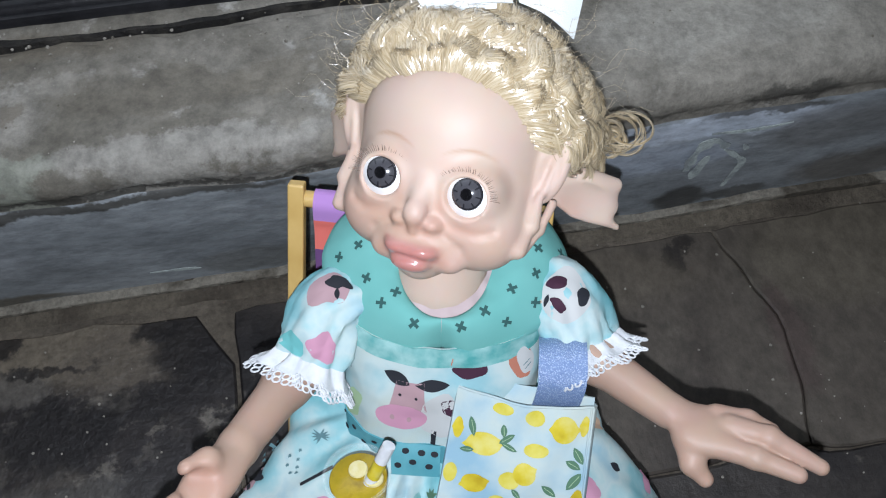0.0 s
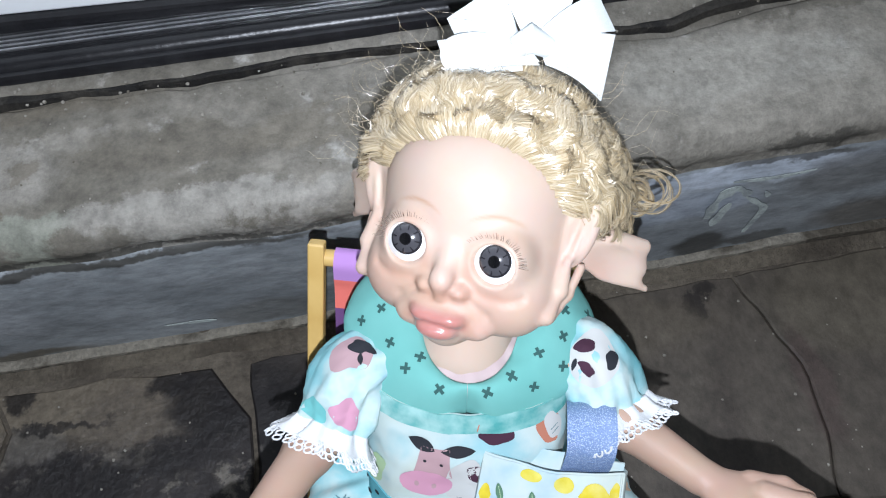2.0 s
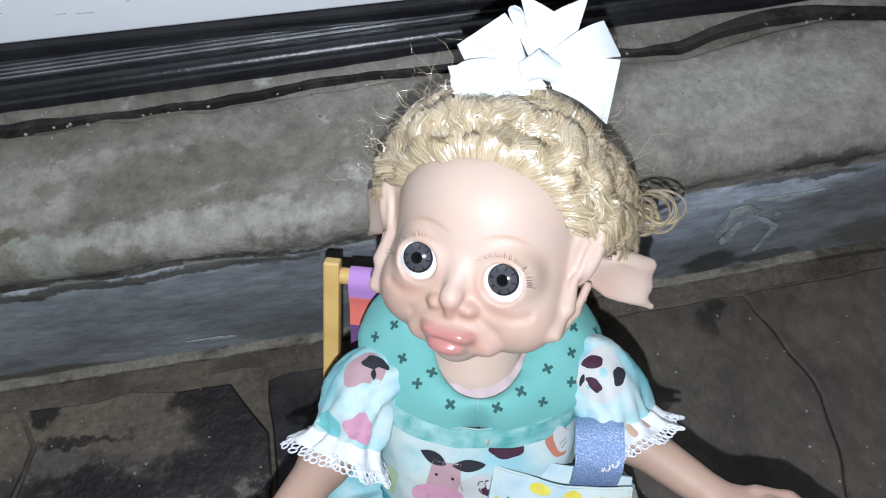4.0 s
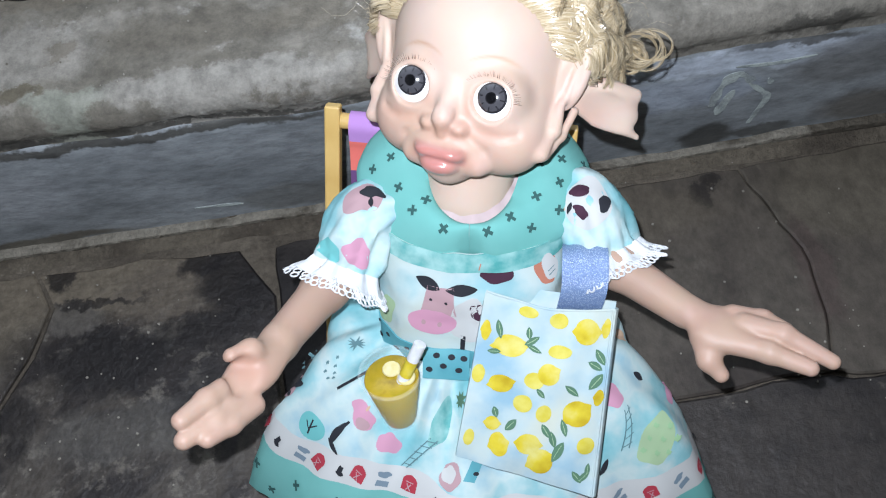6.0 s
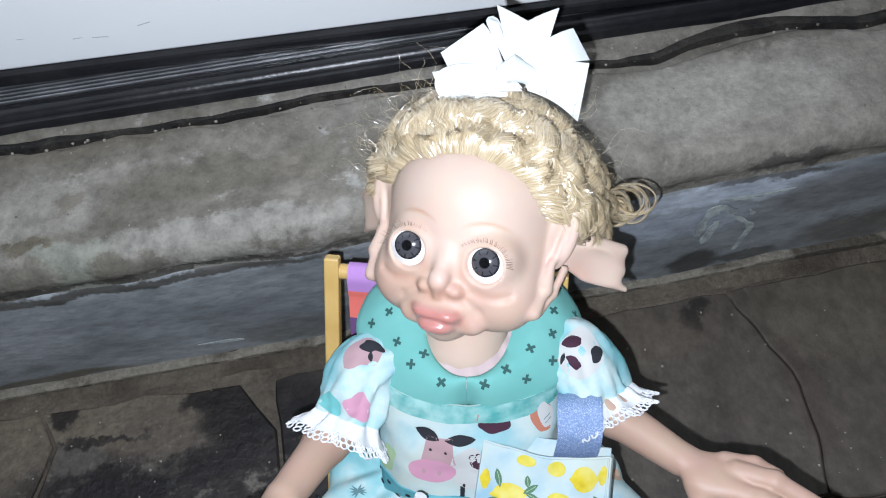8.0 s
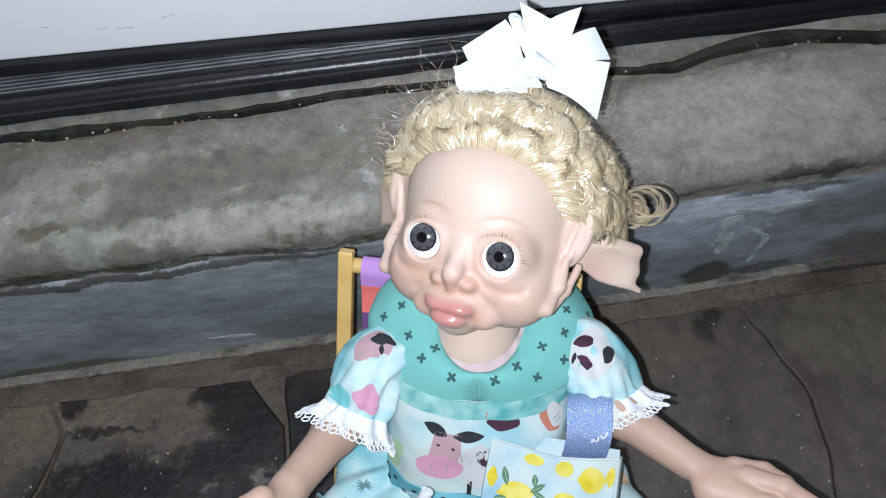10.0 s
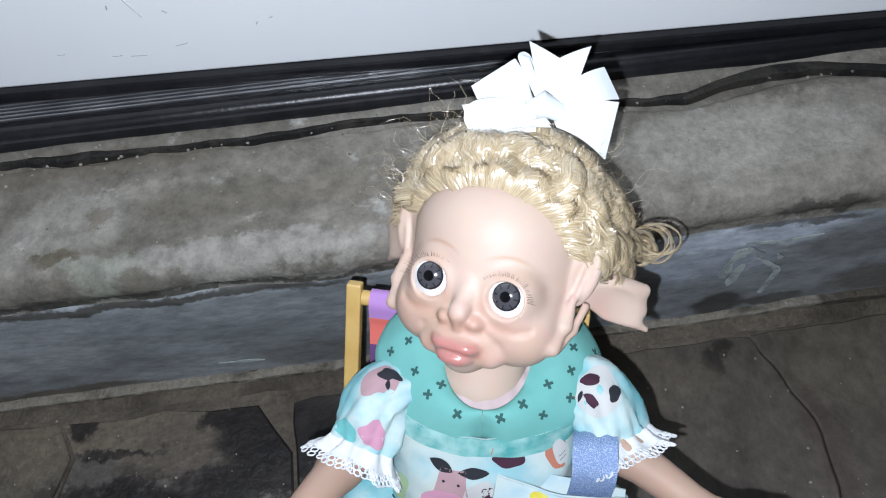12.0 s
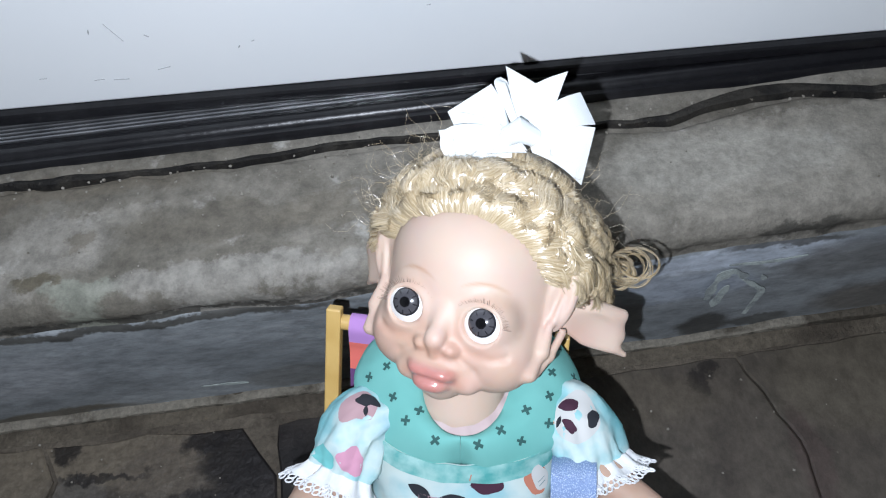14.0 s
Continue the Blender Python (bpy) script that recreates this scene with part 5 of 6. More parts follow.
        marks = [(84, 0.75), (88, 0.48), (64, 0.48), (66, 0.78), (44, 0.51), (18, 0.45), (42, 0.18), (108, 0.62), (112, 0.3)] if side < 0 else [(32, 0.30), (42, 0.68), (58, 0.39), (62, 0.76), (76, 0.57), (80, 0.90), (92, 0.54), (95, 0.88), (86, 0.25), (13, 0.42), (112, 0.6), (115, 0.85)]
        for i, (u, v) in enumerate(marks):
            printed("cross_print", lambda p, s, sd=side: collar_at(p, s, sd), u, v, cross_pieces(0.0056, 17 * i % 40 - 20), col, (0.5, 0.01), 0.0006)
    # sleeves with lace
    for side, a, b, mid in ((-1, (0.042, 0.314, 0.236), (0.0035, 0.2825, 0.2225), (0.0190, 0.3030, 0.2375)), (1, (0.122, 0.302, 0.236), (0.1490, 0.2630, 0.2260), (0.1400, 0.2880, 0.2390))):
        a, b, mid = np.array(a), np.array(b), np.array(mid)
        n, k = 20, 64
        P = []
        line = smooth_line([a, mid, b], n)
        T = np.gradient(line, axis=0)
        T /= np.linalg.norm(T, axis=1, keepdims=True)
        for i in range(n):
            q = i / (n - 1)
            r = 0.0152 + 0.0050 * math.sin(math.pi * min(1, q * 1.02)) ** 0.8 + 0.0026 * q
            s1 = np.cross(T[i], UPZ)
            s1 /= np.linalg.norm(s1)
            s2 = np.cross(s1, T[i])
            ring = []
            for j in range(k):
                t_ = j * 2 * math.pi / k
                rr = r + (0.0003 + 0.0013 * abs(2 * q - 1) ** 2) * math.sin(11 * t_ + 1.6 * math.sin(4 * q + 2 * t_)) + 0.0016 * math.sin(3 * t_ + 5 * q) + 0.0007 * math.sin(5 * t_ - 9 * q)
                dv = Vector((line[i][0] * 60 + 1.6 * math.cos(t_), line[i][1] * 60 + side, 1.6 * math.sin(t_) + 2 * q))
                rr += 0.0045 * (0.5 - abs(noise.noise(dv))) - 0.0018 + 0.0012 * noise.noise(dv * 3.1)
                ring.append(line[i] + rr * (math.cos(t_) * s1 + 0.85 * math.sin(t_) * s2))
            P.append(ring)
        P = np.array(P).transpose(1, 0, 2)
        sl = Geo().add(*sheet(P, 0.0009, True)).build("sleeve", M_PRINT, thing, "puffed printed sleeve")

        def sleeve_at(u, v, P=P):
            """u: degrees round the sleeve, v: 0 to 1 along it."""
            x, y = (u % 360) / 360 * len(P), min(max(v, 0), 1) * (P.shape[1] - 1)
            i, j = int(x) % len(P), min(int(y), P.shape[1] - 2)
            fx, fy = x - int(x), y - j
            i2 = (i + 1) % len(P)
            return (1 - fx) * ((1 - fy) * P[i, j] + fy * P[i, j + 1]) + fx * ((1 - fy) * P[i2, j] + fy * P[i2, j + 1])
        if side < 0:
            pats = [(82, 0.42, [(blot(8 * mm, 9 * mm, 0, 31, 0.15), I["mauve"]), (turned(blot(5 * mm, 3.4 * mm, 30, 32, 0.3), 0, 1 * mm, 5 * mm), I["black"]), (turned(leaf_shape(6 * mm, 1.2 * mm, -40), 0, 5 * mm, 1 * mm), I["black"])]), (70, 0.86, [(blot(6 * mm, 5 * mm, 0, 33, 0.15), I["teal"])]), (118, 0.80, [(blot(6 * mm, 6 * mm, 0, 34, 0.25), I["pink"])])]
        else:
            pats = [(75, 0.52, [(blot(13 * mm, 11 * mm, 20, 41, 0.1), I["white"]), (turned(blot(4.6 * mm, 2.8 * mm, -25, 42, 0.15), 0, 3 * mm, 6 * mm), I["maroon"]), (turned(blot(2.6 * mm, 4.6 * mm, 20, 43, 0.15), 0, -4 * mm, -1 * mm), I["maroon"]), (turned(blot(3.8 * mm, 2.6 * mm, 30, 44, 0.15), 0, 7 * mm, -4 * mm), I["black"]), (turned(leaf_shape(7 * mm, 1.6 * mm, 10), 0, -7 * mm, 5 * mm), I["black"])]), (40, 0.25, [(blot(3 * mm, 6 * mm, 0, 45, 0.2), I["tan"])])]
        for u, v, pcs in pats:
            printed("patch_print", sleeve_at, u, v, pcs, sl, (3.0, 0.03), 0.0007)
        # lace frill: a gathered strip and two rows of open rings
        rim, inner = P[:, -1], P[:, -2]
        out = b - mid
        out /= np.linalg.norm(out)
        ctr = rim.mean(0)
        strip = []
        ends, dirs = [], []
        for j in range(k):
            rad_ = rim[j] - ctr
            rad_ = rad_ / np.linalg.norm(rad_)
            d = 0.75 * out + 0.75 * rad_
            d /= np.linalg.norm(d)
            w_ = 0.0100 + 0.0042 * abs(math.sin(5.5 * j * 2 * math.pi / k)) + 0.002 * math.sin(3 * j * 2 * math.pi / k + side)
            wav = 0.0026 * math.sin(11 * j * 2 * math.pi / k) * np.cross(d, rad_)
            strip.append([rim[j] - out * 0.002 + rad_ * 0.0006, rim[j] + d * w_ * 0.35 + wav * 0.5, rim[j] + d * w_ * 0.72 + wav])
            ends.append(rim[j] + d * (w_ * 0.72 + 0.0016) + wav)
            dirs.append(d)
        lace = Geo()
        lace.add(*sheet(np.array(strip), 0.0007, True))
        lace_rings(lace, np.array(ends), np.array(dirs), 2)
        lace.build("lace_frill", M_LACE, sl, "white scalloped lace edging")
    # skirt: printed cloth, pale band and mint hem
    TH = np.linspace(-180, 180, 150, endpoint=False)
    P = np.array([[skirt_at(th, q * (band_s(th) - 0.07)) for q in np.linspace(0, 1, 34)] for th in TH])
    sk = Geo().add(*sheet(P, 0.0010, True)).build("skirt", M_PRINT, thing, "gathered aqua printed skirt")
    P = np.array([[skirt_at(th, band_s(th) - 0.07 + 0.13 * q) for q in np.linspace(0, 1, 7)] for th in TH])
    band = Geo().add(*sheet(P, 0.0010, True)).build("border_band", I["white"], thing, "pale printed border band")
    P = np.array([[skirt_at(th, band_s(th) + 0.06 + 0.24 * q) for q in np.linspace(0, 1, 10)] for th in TH])
    hem = Geo().add(*sheet(P, 0.0011, True)).build("hem", M_MINT, thing, "mint hem with small dark crosses")

    mm = 0.00115

    def barn(w=7.6 * mm, h=9.2 * mm):
        return [(barn_shape(w, h), I["red"]), (turned(bar_shape(w * 0.5, 0.5 * mm, 0), 0, 0, 0.5 * mm), I["mauve"]), (turned(bar_shape(w * 0.55, 0.5 * mm, 60), 0, 0, -2 * mm), I["mauve"]), (turned(bar_shape(w * 0.55, 0.5 * mm, -60), 0, 0, -2 * mm), I["mauve"])]

    def chick():
        return [(leaf_shape(5 * mm, 1.3 * mm, 110), I["black"]), (leaf_shape(5 * mm, 1.3 * mm, 60), I["black"]), (turned(leaf_shape(5 * mm, 1.6 * mm, 0), 0, 0.5 * mm, -2 * mm), I["black"])]

    def beast():
        return [(turned(blot(3.6 * mm, 2.0 * mm, 0, 55, 0.2), 0, 0, 2 * mm), I["grey"]), (turned(bar_shape(7 * mm, 3.4 * mm, 0), 0, 0.4 * mm, -3.2 * mm), I["grey"])]
    for th, kind in ((-64, barn), (-57, chick), (-50, beast), (-44, barn), (-37, chick), (-31, barn), (-24, beast), (-15, barn), (-6, chick), (40, chick), (48, beast), (55, barn), (62, beast), (68, barn), (76, chick), (84, barn), (-76, barn), (-86, chick)):
        printed("border_print", skirt_at, th, band_s(th) - 0.005, kind(), band)
    for th, ds in ((-58, 0.16), (-52, 0.24), (-46, 0.15), (-40, 0.22), (-33, 0.14), (-26, 0.2), (66, 0.15), (74, 0.2), (58, 0.2), (-66, 0.2)):
        printed("cross_print", skirt_at, th, band_s(th) + ds, cross_pieces(0.0066, th % 30), hem)
    footprints = [(turned(leaf_shape(2.2 * mm, 0.45 * mm, a), 0, x * mm, y * mm), I["line"]) for x, y in ((-7, 2), (-3, 1), (1, 0), (-6, -3), (-2, -4), (3, -4), (6, -2)) for a in (40, 90, 140)]
    sprout = [(turned(leaf_shape(4.2 * mm, 0.9 * mm, a), 0, x * mm, y * mm), I["green"]) for x, y in ((-9, 4), (-2, 6), (6, 7), (-6, -3), (2, -1), (9, 0), (-2, -8), (6, -7)) for a in (50, 90, 130)]
    rails = [(turned(bar_shape(24 * mm, 0.6 * mm, 52), 0, x * mm, 0), I["line"]) for x in (-2, 1.6)] + [(turned(bar_shape(5 * mm, 0.5 * mm, 5), 0, x * 0.6 * mm, x * 0.8 * mm), I["line"]) for x in (-9, -4, 1, 6, 10)]
    tree = [(ellipse(8 * mm, 7.4 * mm), I["teal"]), (bar_shape(9 * mm, 0.9 * mm, 90), I["black"]), (turned(bar_shape(5 * mm, 0.7 * mm, 50), 0, 1.4 * mm, 1 * mm), I["black"]), (turned(bar_shape(5 * mm, 0.7 * mm, 130), 0, -1.4 * mm, 0), I["black"])]
    long_shape = [(turned(blot(2.2 * mm, 6.5 * mm, 8, 61, 0.15), 0, 0, -2 * mm), I["black"]), (bar_shape(14 * mm, 1.6 * mm, 95), I["black"]), (turned(leaf_shape(10 * mm, 1.2 * mm, -8), 0, 4 * mm, -8 * mm), I["black"])]
    tuft = [(leaf_shape(9 * mm, 0.6 * mm, a), I["line"]) for a in (40, 65, 90, 115, 140)]
    sk_prints = [
        ("patch_print", -68, 0.62, [(blot(8 * mm, 7 * mm, 10, 51, 0.18), I["mauve"]), (turned(blot(5 * mm, 3.4 * mm, 20, 52, 0.3), 0, 1 * mm, 5 * mm), I["black"]), (turned(leaf_shape(5 * mm, 1.2 * mm, 0), 0, 7 * mm, 1 * mm), I["black"])]),
        ("tree_print", -52, 0.60, tree), ("long_print", -44, 0.53, long_shape),
        ("patch_print", -40, 0.40, [(blot(10 * mm, 5 * mm, -15, 53, 0.18), I["pink"]), (turned(ellipse(4.5 * mm, 3 * mm), 0, 3 * mm, -3 * mm), I["mauve"]), (turned(leaf_shape(4 * mm, 1 * mm, 100), 0, -1 * mm, 5 * mm), I["tan"])]),
        ("patch_print", -26, 0.44, [(blot(7 * mm, 5 * mm, -20, 54, 0.2), I["pink"])]),
        ("tuft_print", -70, 0.20, tuft), ("bar_print", -52, 0.30, [(bar_shape(19 * mm, 1.5 * mm, 66), I["black"])]),
        ("footprint_print", -73, 0.48, footprints), ("footprint_print", -62, 0.34, footprints),
        ("patch_print", -2, 0.47, [(blot(6 * mm, 7 * mm, 10, 56, 0.15), I["mauve"]), (turned(blot(4 * mm, 4.6 * mm, 0, 57, 0.15), 0, -1 * mm, 1 * mm), I["white"])]),
        ("spot_print", 6, 0.42, [(bar_shape(17 * mm, 6 * mm, 80), M_BELT), (turned(ellipse(1.5 * mm, 1.1 * mm), 0, 0, 3 * mm), I["black"]), (turned(ellipse(1.5 * mm, 1.1 * mm), 0, 1 * mm, -4 * mm), I["black"])]),
        ("teal_print", -8, 0.27, [(blot(7 * mm, 12 * mm, 0, 58, 0.15), M_TEAL)]), ("fence_print", -14, 0.44, rails),
        ("sprig_print", 1, 0.15, [(leaf_shape(9 * mm, 1.2 * mm, a), I["sage"]) for a in (20, 60, 100, 140)]),
        ("patch_print", 64, 0.45, [(blot(5 * mm, 7 * mm, 0, 59, 0.2), I["pink"])]), ("leaf_print", 78, 0.58, [(leaf_shape(8 * mm, 2.4 * mm, 60), I["black"])]),
        ("patch_print", 80, 0.82, [(blot(6 * mm, 4 * mm, 0, 60, 0.2), I["pink"])]), ("sprout_print", 64, 0.74, [(blot(15 * mm, 11 * mm, 10, 62, 0.12), I["pale"])] + sprout),
        ("fence_print", 60, 0.60, rails), ("patch_print", 92, 0.48, [(blot(4 * mm, 5 * mm, 0, 63, 0.2), I["tan"])]), ("leaf_print", 48, 0.68, [(leaf_shape(10 * mm, 2.0 * mm, 20), I["black"])]),
    ]
    for nm, u, v, pcs in sk_prints:
        printed(nm, skirt_at, u, v, pcs, sk)
    # belt ribbon with dark spots, and its tied end
    P = np.array([[bodice_at(a, h) + 0.0012 * (math.sin(math.radians(a)) * BX + math.cos(math.radians(a)) * BF) for h in (-0.06, 0.0, 0.05, 0.10)] for a in np.linspace(-125, 125, 60)])
    belt = Geo().add(*sheet(P, 0.0010)).build("belt", M_BELT, thing, "turquoise ribbon belt with black spots")
    for i, a in enumerate(range(-100, 90, 9)):
        printed("spot_print", bodice_at, a, 0.045 if i % 2 else -0.01, [(ellipse(1.5 * mm, 1.1 * mm), I["black"])], belt, (0.5, 0.01), 0.0021)

    def knot_at(u, v):
        return np.array((0.040, 0.2410, 0.1860)) + u * np.array((0.026, -0.007, 0.003)) + v * np.array((-0.003, -0.014, -0.010)) + np.array((0, 0, 0.003 * math.sin(3.0 * u) * math.sin(2.8 * v + 0.3)))
    P = np.array([[knot_at(u, v) for v in np.linspace(0, 1, 8)] for u in np.linspace(0, 1, 10)])
    kn = Geo().add(*sheet(P, 0.0012)).build("ribbon_end", M_BELT, thing, "turquoise ribbon end with black spots")
    for u, v in ((0.15, 0.7), (0.3, 0.25), (0.45, 0.6), (0.62, 0.3), (0.78, 0.7), (0.88, 0.3)):
        printed("spot_print", knot_at, u, v, [(ellipse(1.8 * mm, 1.4 * mm), I["black"])], kn, (0.02, 0.02), 0.0007)
    return thing


dress()


# ---- bag with lemons ----
def tote_bag():
    thing = tagged(new("tote_bag"), "small cotton bag with lemon print leaning on the dress", "bag")
    n_ = np.cross(BAG[1] - BAG[0], BAG[2] - BAG[0])
    n_ = n_ / np.linalg.norm(n_)
    n_ = n_ if n_[2] > 0 else -n_
    sag = lambda u: 0.045 * math.sin(math.pi * u) ** 1.2
    P = np.array([[bag_at(u, sag(u) + (1 - sag(u)) * v) for v in np.linspace(0, 1, 24)] for u in np.linspace(0, 1, 20)])
    front = Geo().add(*sheet(P, 0.0010)).build("front_panel", M_BAG, thing, "pale blue cotton with yellow lemons")
    P = np.array([[bag_at(u, v) - n_ * (0.0075 + 0.003 * math.sin(math.pi * u) * (1 - v)) for v in np.linspace(-0.03, 1, 16)] for u in np.linspace(0, 1, 14)])
    Geo().add(*sheet(P, 0.0010)).build("back_panel", M_BAG, thing)
    for u in (0.0, 1.0):
        P = np.array([[bag_at(u, v) - n_ * 0.0078 * q + (BAG[1] - BAG[0]) * (0.018 if u else -0.012) * math.sin(math.pi * q) for q in np.linspace(0, 1, 5)] for v in np.linspace(0, 1, 18)])
        Geo().add(*sheet(P, 0.0010)).build("side_gusset", M_BAG, thing)
    P = np.array([[bag_at(u, 1.0) - n_ * 0.0078 * q for q in np.linspace(0, 1, 4)] for u in np.linspace(0, 1, 12)])
    Geo().add(*sheet(P, 0.0010)).build("bottom_panel", M_BAG, thing)
    Geo().add(*tube([bag_at(0.985, v) + n_ * 0.0004 for v in np.linspace(0.0, 1.0, 20)], 0.0007, 6)).build("seam", M_BAG, thing, "stitched side seam")
    Geo().add(*tube([bag_at(u, sag(u)) for u in np.linspace(0, 1, 20)], 0.0008, 6)).build("top_hem", M_BAG, thing)
    mm = 0.001
    lemons = [(0.25, 0.28, 9.5, 6.2, 5), (0.59, 0.10, 5.2, 4.4, 0), (0.81, 0.13, 6.8, 7.6, 0), (0.63, 0.26, 6.4, 3.8, 10), (0.23, 0.50, 7.0, 5.2, 15), (0.57, 0.39, 6.0, 6.0, 30), (0.47, 0.44, 5.6, 4.8, 0), (0.41, 0.58, 5.4, 5.2, 0), (0.57, 0.61, 4.4, 5.2, 0), (0.81, 0.57, 7.8, 7.8, 40), (0.21, 0.74, 4.4, 4.2, 0), (0.28, 0.85, 5.4, 7.2, 25), (0.49, 0.80, 6.8, 6.4, 0), (0.59, 0.88, 7.4, 7.6, 30), (0.90, 0.73, 5.2, 5.2, 0), (0.05, 0.48, 3.8, 5.4, 0), (0.06, 0.86, 3.0, 5.0, 0), (0.05, 0.22, 2.6, 6.0, 0), (0.95, 0.46, 2.6, 5.0, 0), (0.35, 0.08, 6.0, 3.0, 0), (0.95, 0.10, 2.4, 6.0, 0)]
    for i, (u, v, w, h, a) in enumerate(lemons):
        slice_ = i in (1, 3, 6, 7, 8, 14, 15, 16, 19)
        o = ellipse(w * mm, h * mm, a)
        pcs = [(o, M_LEMON_PALE if slice_ else M_LEMON)]
        if not slice_:
            pcs = [(leaf_shape(2.5 * w * mm, h * 0.75 * mm, a + 8), M_LEMON)] + pcs
        printed("lemon_print", bag_at, u, v, pcs, front, (0.01, 0.01), 0.0006 + 0.00012 * (i % 4))
    leaves = [(0.93, 0.25, 9, 2.6, 130), (0.90, 0.30, 8, 2.4, 160), (0.92, 0.38, 10, 2.8, 60), (0.75, 0.45, 9, 2.0, -30), (0.73, 0.66, 9, 2.0, -60), (0.35, 0.72, 8, 2.6, 60), (0.71, 0.80, 12, 3.0, 75), (0.66, 0.74, 9, 2.4, 120), (0.60, 0.70, 8, 2.0, -50), (0.41, 0.23, 8, 2.0, 40), (0.43, 0.27, 8, 1.6, -20), (0.38, 0.19, 6, 1.6, 100), (0.15, 0.20, 10, 2.0, 110), (0.22, 0.67, 6, 2.0, -60), (0.53, 0.50, 6, 1.8, -40), (0.91, 0.90, 8, 2.2, 60), (0.86, 0.91, 8, 2.0, 140), (0.93, 0.86, 7, 1.8, 100), (0.14, 0.33, 7, 1.8, 10)]
    for u, v, ln, w, a in leaves:
        printed("leaf_print", bag_at, u, v, [(leaf_shape(ln * 1.2 * mm, w * 0.95 * mm, a), INK["sage"]), (bar_shape(ln * 0.8 * mm, 0.25 * mm, a), INK["pale"])], front, (0.01, 0.01), 0.0013)
    # strap of gauze ribbon, up over the sleeve
    m = bpy.data.materials.new("blue_gauze")
    t, b = nodes_of(m)
    b.inputs["Base Color"].default_value = (0.22, 0.33, 0.56, 1)
    b.inputs["Roughness"].default_value, b.inputs["Alpha"].default_value = 0.3, 0.82
    b.inputs["Specular IOR Level"].default_value = 0.9
    w_ = t.nodes.new("ShaderNodeTexVoronoi")
    w_.inputs["Scale"].default_value = 1100
    co = t.nodes.new("ShaderNodeTexCoord")
    t.links.new(co.outputs["Object"], w_.inputs["Vector"])
    bp = t.nodes.new("ShaderNodeBump")
    bp.inputs["Strength"].default_value, bp.inputs["Distance"].default_value = 0.6, 0.001
    t.links.new(w_.outputs["Distance"], bp.inputs["Height"])
    rp = t.nodes.new("ShaderNodeValToRGB")
    rp.color_ramp.elements[0].position, rp.color_ramp.elements[0].color = 0.15, (0.50, 0.62, 0.82, 1)
    rp.color_ramp.elements[1].position, rp.color_ramp.elements[1].color = 0.5, (0.19, 0.29, 0.52, 1)
    t.links.new(w_.outputs["Distance"], rp.inputs["Fac"])
    t.links.new(rp.outputs["Color"], b.inputs["Base Color"])
    t.links.new(bp.outputs["Normal"], b.inputs["Normal"])
    line = smooth_line([(0.1270, 0.2360, 0.2150), (0.1285, 0.2375, 0.2290), (0.1300, 0.2410, 0.2395), (0.1315, 0.2490, 0.2455), (0.1340, 0.2600, 0.2440), (0.137, 0.269, 0.234)], 30)
    P = np.array([[p + np.array((0.0118, -0.0030, 0.0016)) * q + np.array((0, 0, 0.0008 * math.sin(7 * q + 0.4 * i))) for q in np.linspace(-1, 1, 10)] for i, p in enumerate(line)])
    Geo().add(*sheet(P, 0.0006)).build("ribbon_strap", m, thing, "blue glittering gauze ribbon strap")
    return thing


tote_bag()


# ---- cup ----
def see_through(name, color, alpha):
    m = plain(name, color, 0.06, spec=0.9)
    m.node_tree.nodes["Principled BSDF"].inputs["Alpha"].default_value = alpha
    return m


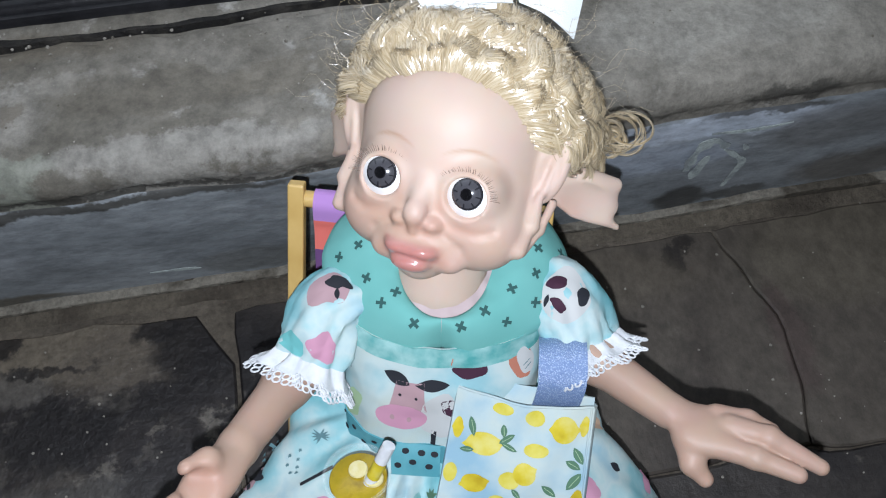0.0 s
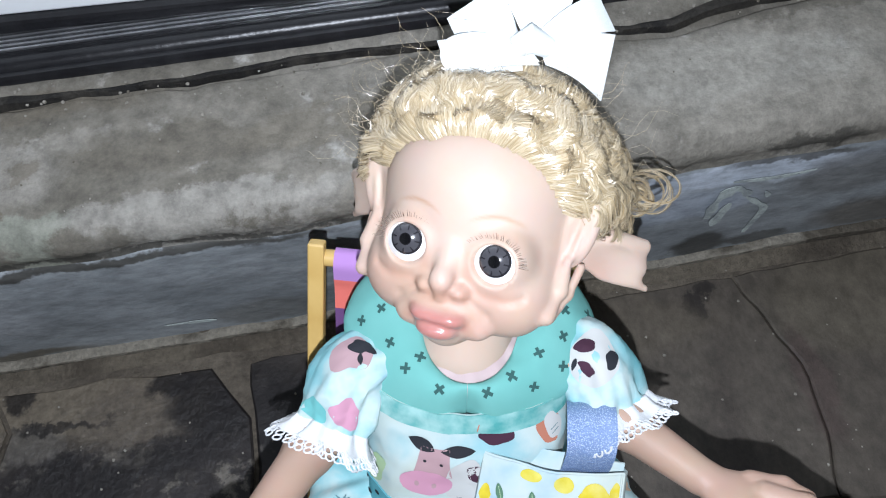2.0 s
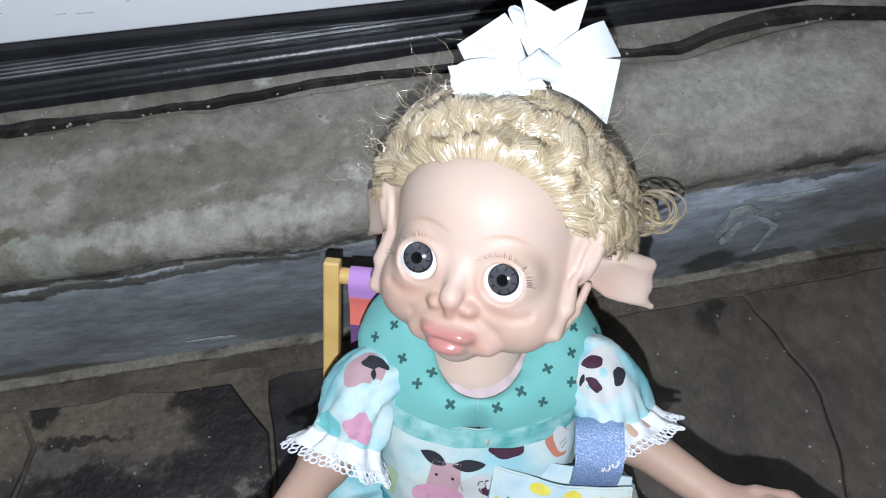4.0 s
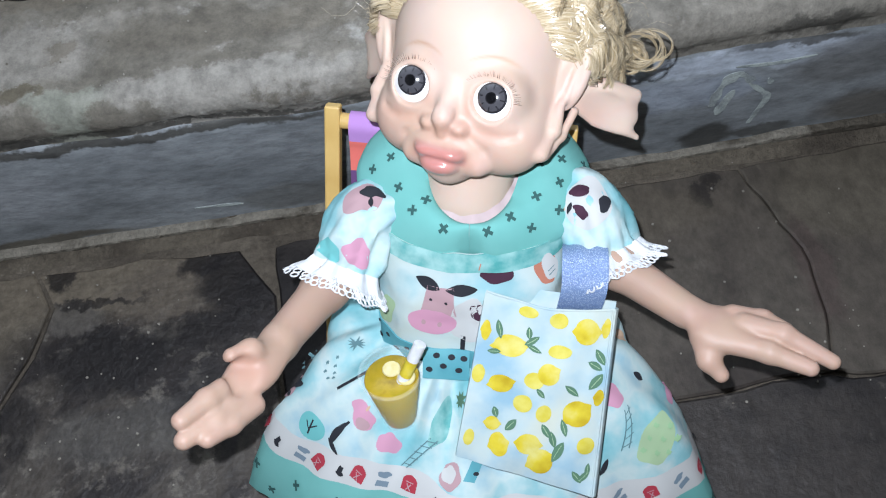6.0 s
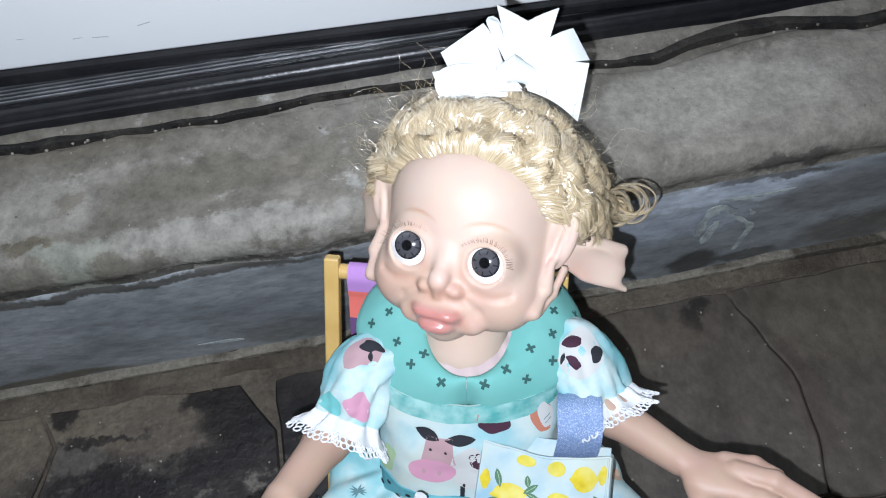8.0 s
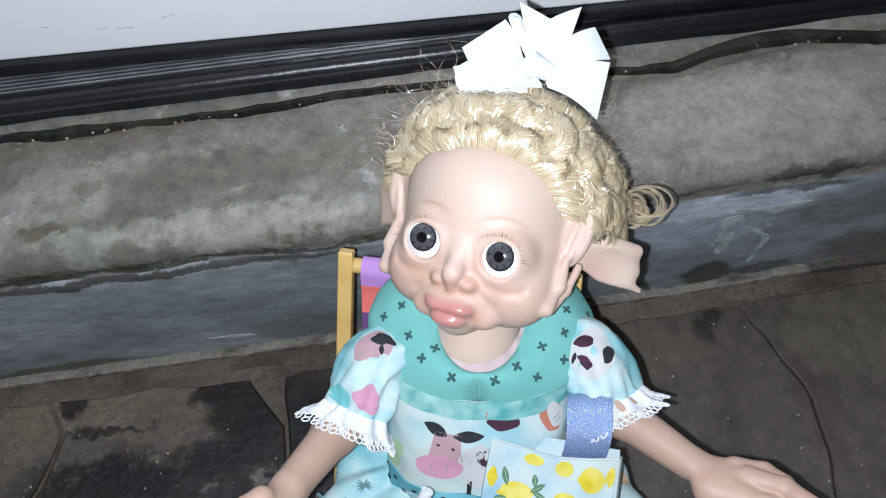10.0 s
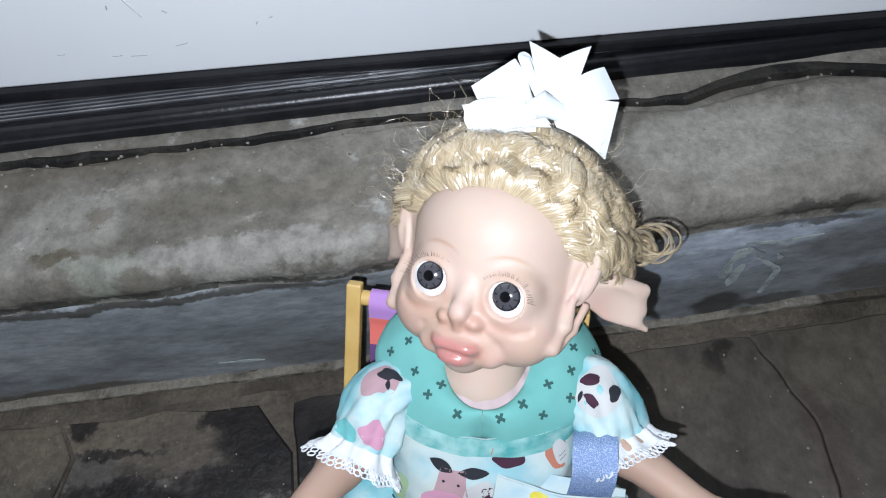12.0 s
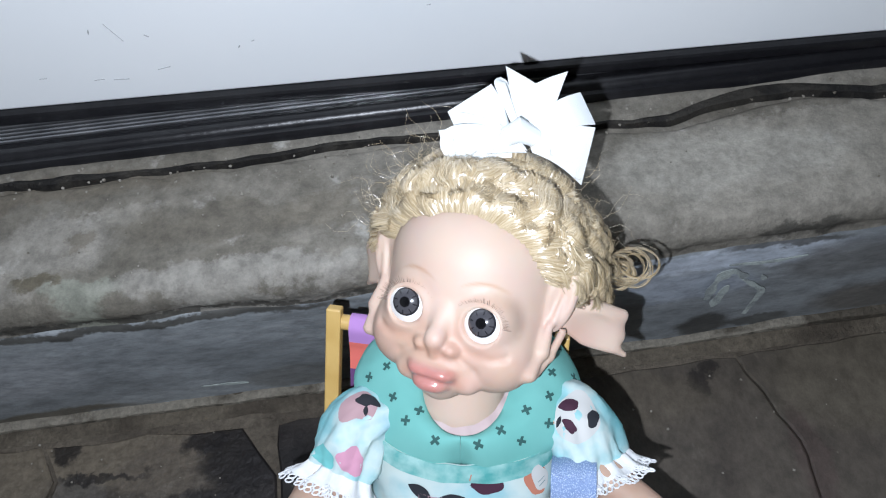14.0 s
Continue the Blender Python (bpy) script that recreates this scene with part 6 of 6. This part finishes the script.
def drink_cup():
    thing = tagged(new("drink_cup"), "tiny clear cup of amber drink with slices and striped straw", "cup")
    base, rim = Vector((0.0210, 0.2095, 0.1670)), Vector((0.0200, 0.2205, 0.2100))
    ax = (rim - base).normalized()
    thing.matrix_world = Matrix.Translation(base) @ ax.to_track_quat("Z", "Y").to_matrix().to_4x4()
    h = (rim - base).length

    def turned_solid(prof, n=40):
        return grid(np.array([[(r * math.cos(a), r * math.sin(a), z) for r, z in prof] for a in np.arange(n) * 2 * math.pi / n]), closed_u=True, flip=False)
    r0, r1, w = 0.0105, 0.0168, 0.0006
    prof = [(0.0, 0.0), (r0, 0.0), (r1, h - 0.001), (r1 + 0.0012, h - 0.0006), (r1 + 0.0012, h + 0.0006), (r1 - w, h + 0.0006), (r0 - w, 0.0012), (0.0, 0.0012)]
    cup = Geo().add(*turned_solid(prof)).build("cup_wall", see_through("clear_plastic", (0.75, 0.80, 0.78), 0.09), thing, "clear plastic cup wall")
    cup.visible_shadow = False
    lv = h * 0.90
    rl = r0 - w + (r1 - r0) * 0.90
    prof = [(0.0, 0.0016), (r0 - w - 0.0002, 0.0016), (rl - 0.0003, lv - 0.0006), (rl - 0.001, lv), (0.0, lv)]
    liq = fabric("amber_drink", [(0.24, 0.16, 0.008), (0.38, 0.27, 0.02), (0.30, 0.23, 0.015)], 130, 0.08, 900, 0.1, spec=0.6)
    Geo().add(*turned_solid(prof)).build("drink", liq, thing, "amber drink")
    pale = fabric("fruit_slice", [(0.60, 0.52, 0.22), (0.66, 0.60, 0.36)], 300, 0.4, 900, 0.3)
    for x, y, up_ in ((-0.0078, 0.0030, 0.0004), (-0.0010, -0.0042, 0.0012)):
        v, f = turned_solid([(0, lv - 0.0005), (0.0048, lv - 0.0005), (0.0052, lv + 0.0004), (0.0048, lv + 0.0012), (0, lv + 0.0012)], 20)
        Geo().add(v + np.array((x, y, up_)), f).build("fruit_slice", pale, thing, "round pale fruit slice", False)
    iv = thing.matrix_world.inverted()
    tip, low = iv @ Vector((0.0385, 0.2275, 0.2270)), iv @ Vector((0.0245, 0.2150, 0.2030))
    d = tip - low
    for i in range(3):
        a, b = low + d * (0, 0.25, 0.62)[i], low + d * (0.25, 0.62, 1.0)[i]
        Geo().add(*tube([a, (a + b) / 2, b], 0.0035, 16)).build("straw_band", M_LACE if i != 1 else M_LEMON, thing, "white and yellow striped straw")
    return thing


drink_cup()


# ---- hair bow ----
def hair_bow():
    thing = tagged(new("hair_bow"), "white ribbon bow with notched tails, in the doll's hair", "hair bow")
    m = fabric("white_ribbon", [(0.72, 0.77, 0.78), (0.80, 0.82, 0.82)], 50, 0.6, 1800, 0.3)
    R = np.array((0.991, -0.124, -0.042))
    U = np.array((0.135, 0.95, 0.28))
    U -= R * (U @ R)
    U /= np.linalg.norm(U)
    N = np.cross(R, U)
    C = np.array((0.1243, 0.4010, 0.3565))

    def at(x, y, z):
        return C + (R * (x - 912) + U * (250 - y) * 1.08) / 3300 + N * z

    def loop(pts, width, name="loop"):
        """A ribbon loop whose middle line runs through pts of (x, y, height)."""
        L_ = smooth_line([at(*p) for p in pts], 26)
        T = np.gradient(L_, axis=0)
        T /= np.linalg.norm(T, axis=1, keepdims=True)
        P = []
        for i, p in enumerate(L_):
            s = np.cross(N, T[i])
            s = s / (np.linalg.norm(s) + 1e-9) if np.linalg.norm(s) > 0.3 else P_last
            P_last = s
            q = i / (len(L_) - 1)
            w = width * (0.45 + 0.55 * math.sin(math.pi * q))
            P.append([p + s * w * k + N * 0.002 * math.cos(1.5 * k) for k in np.linspace(-0.5, 0.5, 7)])
        Geo().add(*sheet(np.array(P), 0.0007)).build(name, m, thing)

    def tail(quad, bend=0.004, notch=None):
        """A ribbon end over four corners of (x, y, height): root pair, then end pair, with a notch."""
        a, b, c, d = [np.array(q, float) for q in quad]
        G = Geo()
        P = []
        for u in np.linspace(0, 1, 9):
            row = []
            for v in np.linspace(0, 1, 9):
                e = 1.0
                if notch:
                    e = 1 - notch * (1 - abs(2 * v - 1)) 
                uu = u * e
                p = (1 - uu) * ((1 - v) * a + v * b) + uu * ((1 - v) * c + v * d)
                row.append(at(p[0], p[1], p[2] + bend * math.sin(math.pi * uu)))
            P.append(row)
        G.add(*sheet(np.array(P), 0.0007)).build("tail", m, thing)
    tail([(905, 245, 0.004), (965, 235, 0.004), (893, 122, 0.002), (1005, 132, 0.002)], 0.004, 0.30)
    tail([(905, 250, 0.006), (925, 280, 0.006), (788, 208, 0.004), (800, 232, 0.002)], 0.006)
    tail([(895, 230, 0.004), (915, 270, 0.004), (866, 162, 0.006), (790, 205, 0.002)], 0.005)
    tail([(925, 250, 0.006), (935, 285, 0.006), (1048, 236, 0.003), (1020, 333, 0.0)], 0.005)
    tail([(920, 240, 0.006), (945, 275, 0.006), (1022, 180, 0.008), (1048, 232, 0.004)], 0.008)
    tail([(900, 255, 0.006), (925, 285, 0.006), (772, 240, 0.002), (790, 298, 0.0)], 0.006)
    low_loop = [(905, 262, 0.004), (840, 255, 0.012), (790, 262, 0.010), (800, 285, 0.002), (900, 285, 0.002)]
    loop(low_loop, 0.007)
    loop([(915, 255, 0.004), (890, 200, 0.010), (880, 165, 0.008), (890, 165, 0.002), (915, 240, 0.002)], 0.006)
    Geo().add(*tube([at(885, 262, 0.008), at(912, 256, 0.014), at(940, 262, 0.008)], [0.005, 0.007, 0.005], 12)).build("knot", m, thing)
    return thing


hair_bow()


# ---- slabs of the floor ----
for outline, z, *stone in SLABS:
    slab(outline, z, *stone)
rows = random.Random(4)
for ix in range(-4, 5):
    for iy in range(-4, 0):
        x0, y0 = 0.12 + ix * 0.34, 0.08 + iy * 0.36
        if x0 < -1.35 or x0 > 1.2:
            continue
        o = rows.uniform(-0.02, 0.02)
        if iy == -1 and -0.35 < x0 < 0.40:
            y1 = -0.062
        else:
            y1 = y0 + 0.353
        slab([(x0 + o, y0), (x0 + 0.333 + o, y0 + rows.uniform(-0.01, 0.01)), (x0 + 0.333, min(y1, 0.08)), (x0, min(y1, 0.08))], rows.uniform(-0.001, 0.001))
for x0, x1, ya, yb in ((0.67, 1.0, 0.09, 0.436), (1.007, 1.4, 0.09, 0.436), (0.467, 0.663, 0.09, 0.243), (-1.0, -0.607, 0.09, 0.433), (-1.38, -1.007, 0.09, 0.433)):
    slab([(x0, ya), (x1, ya), (x1, yb), (x0, yb)], 0.0)
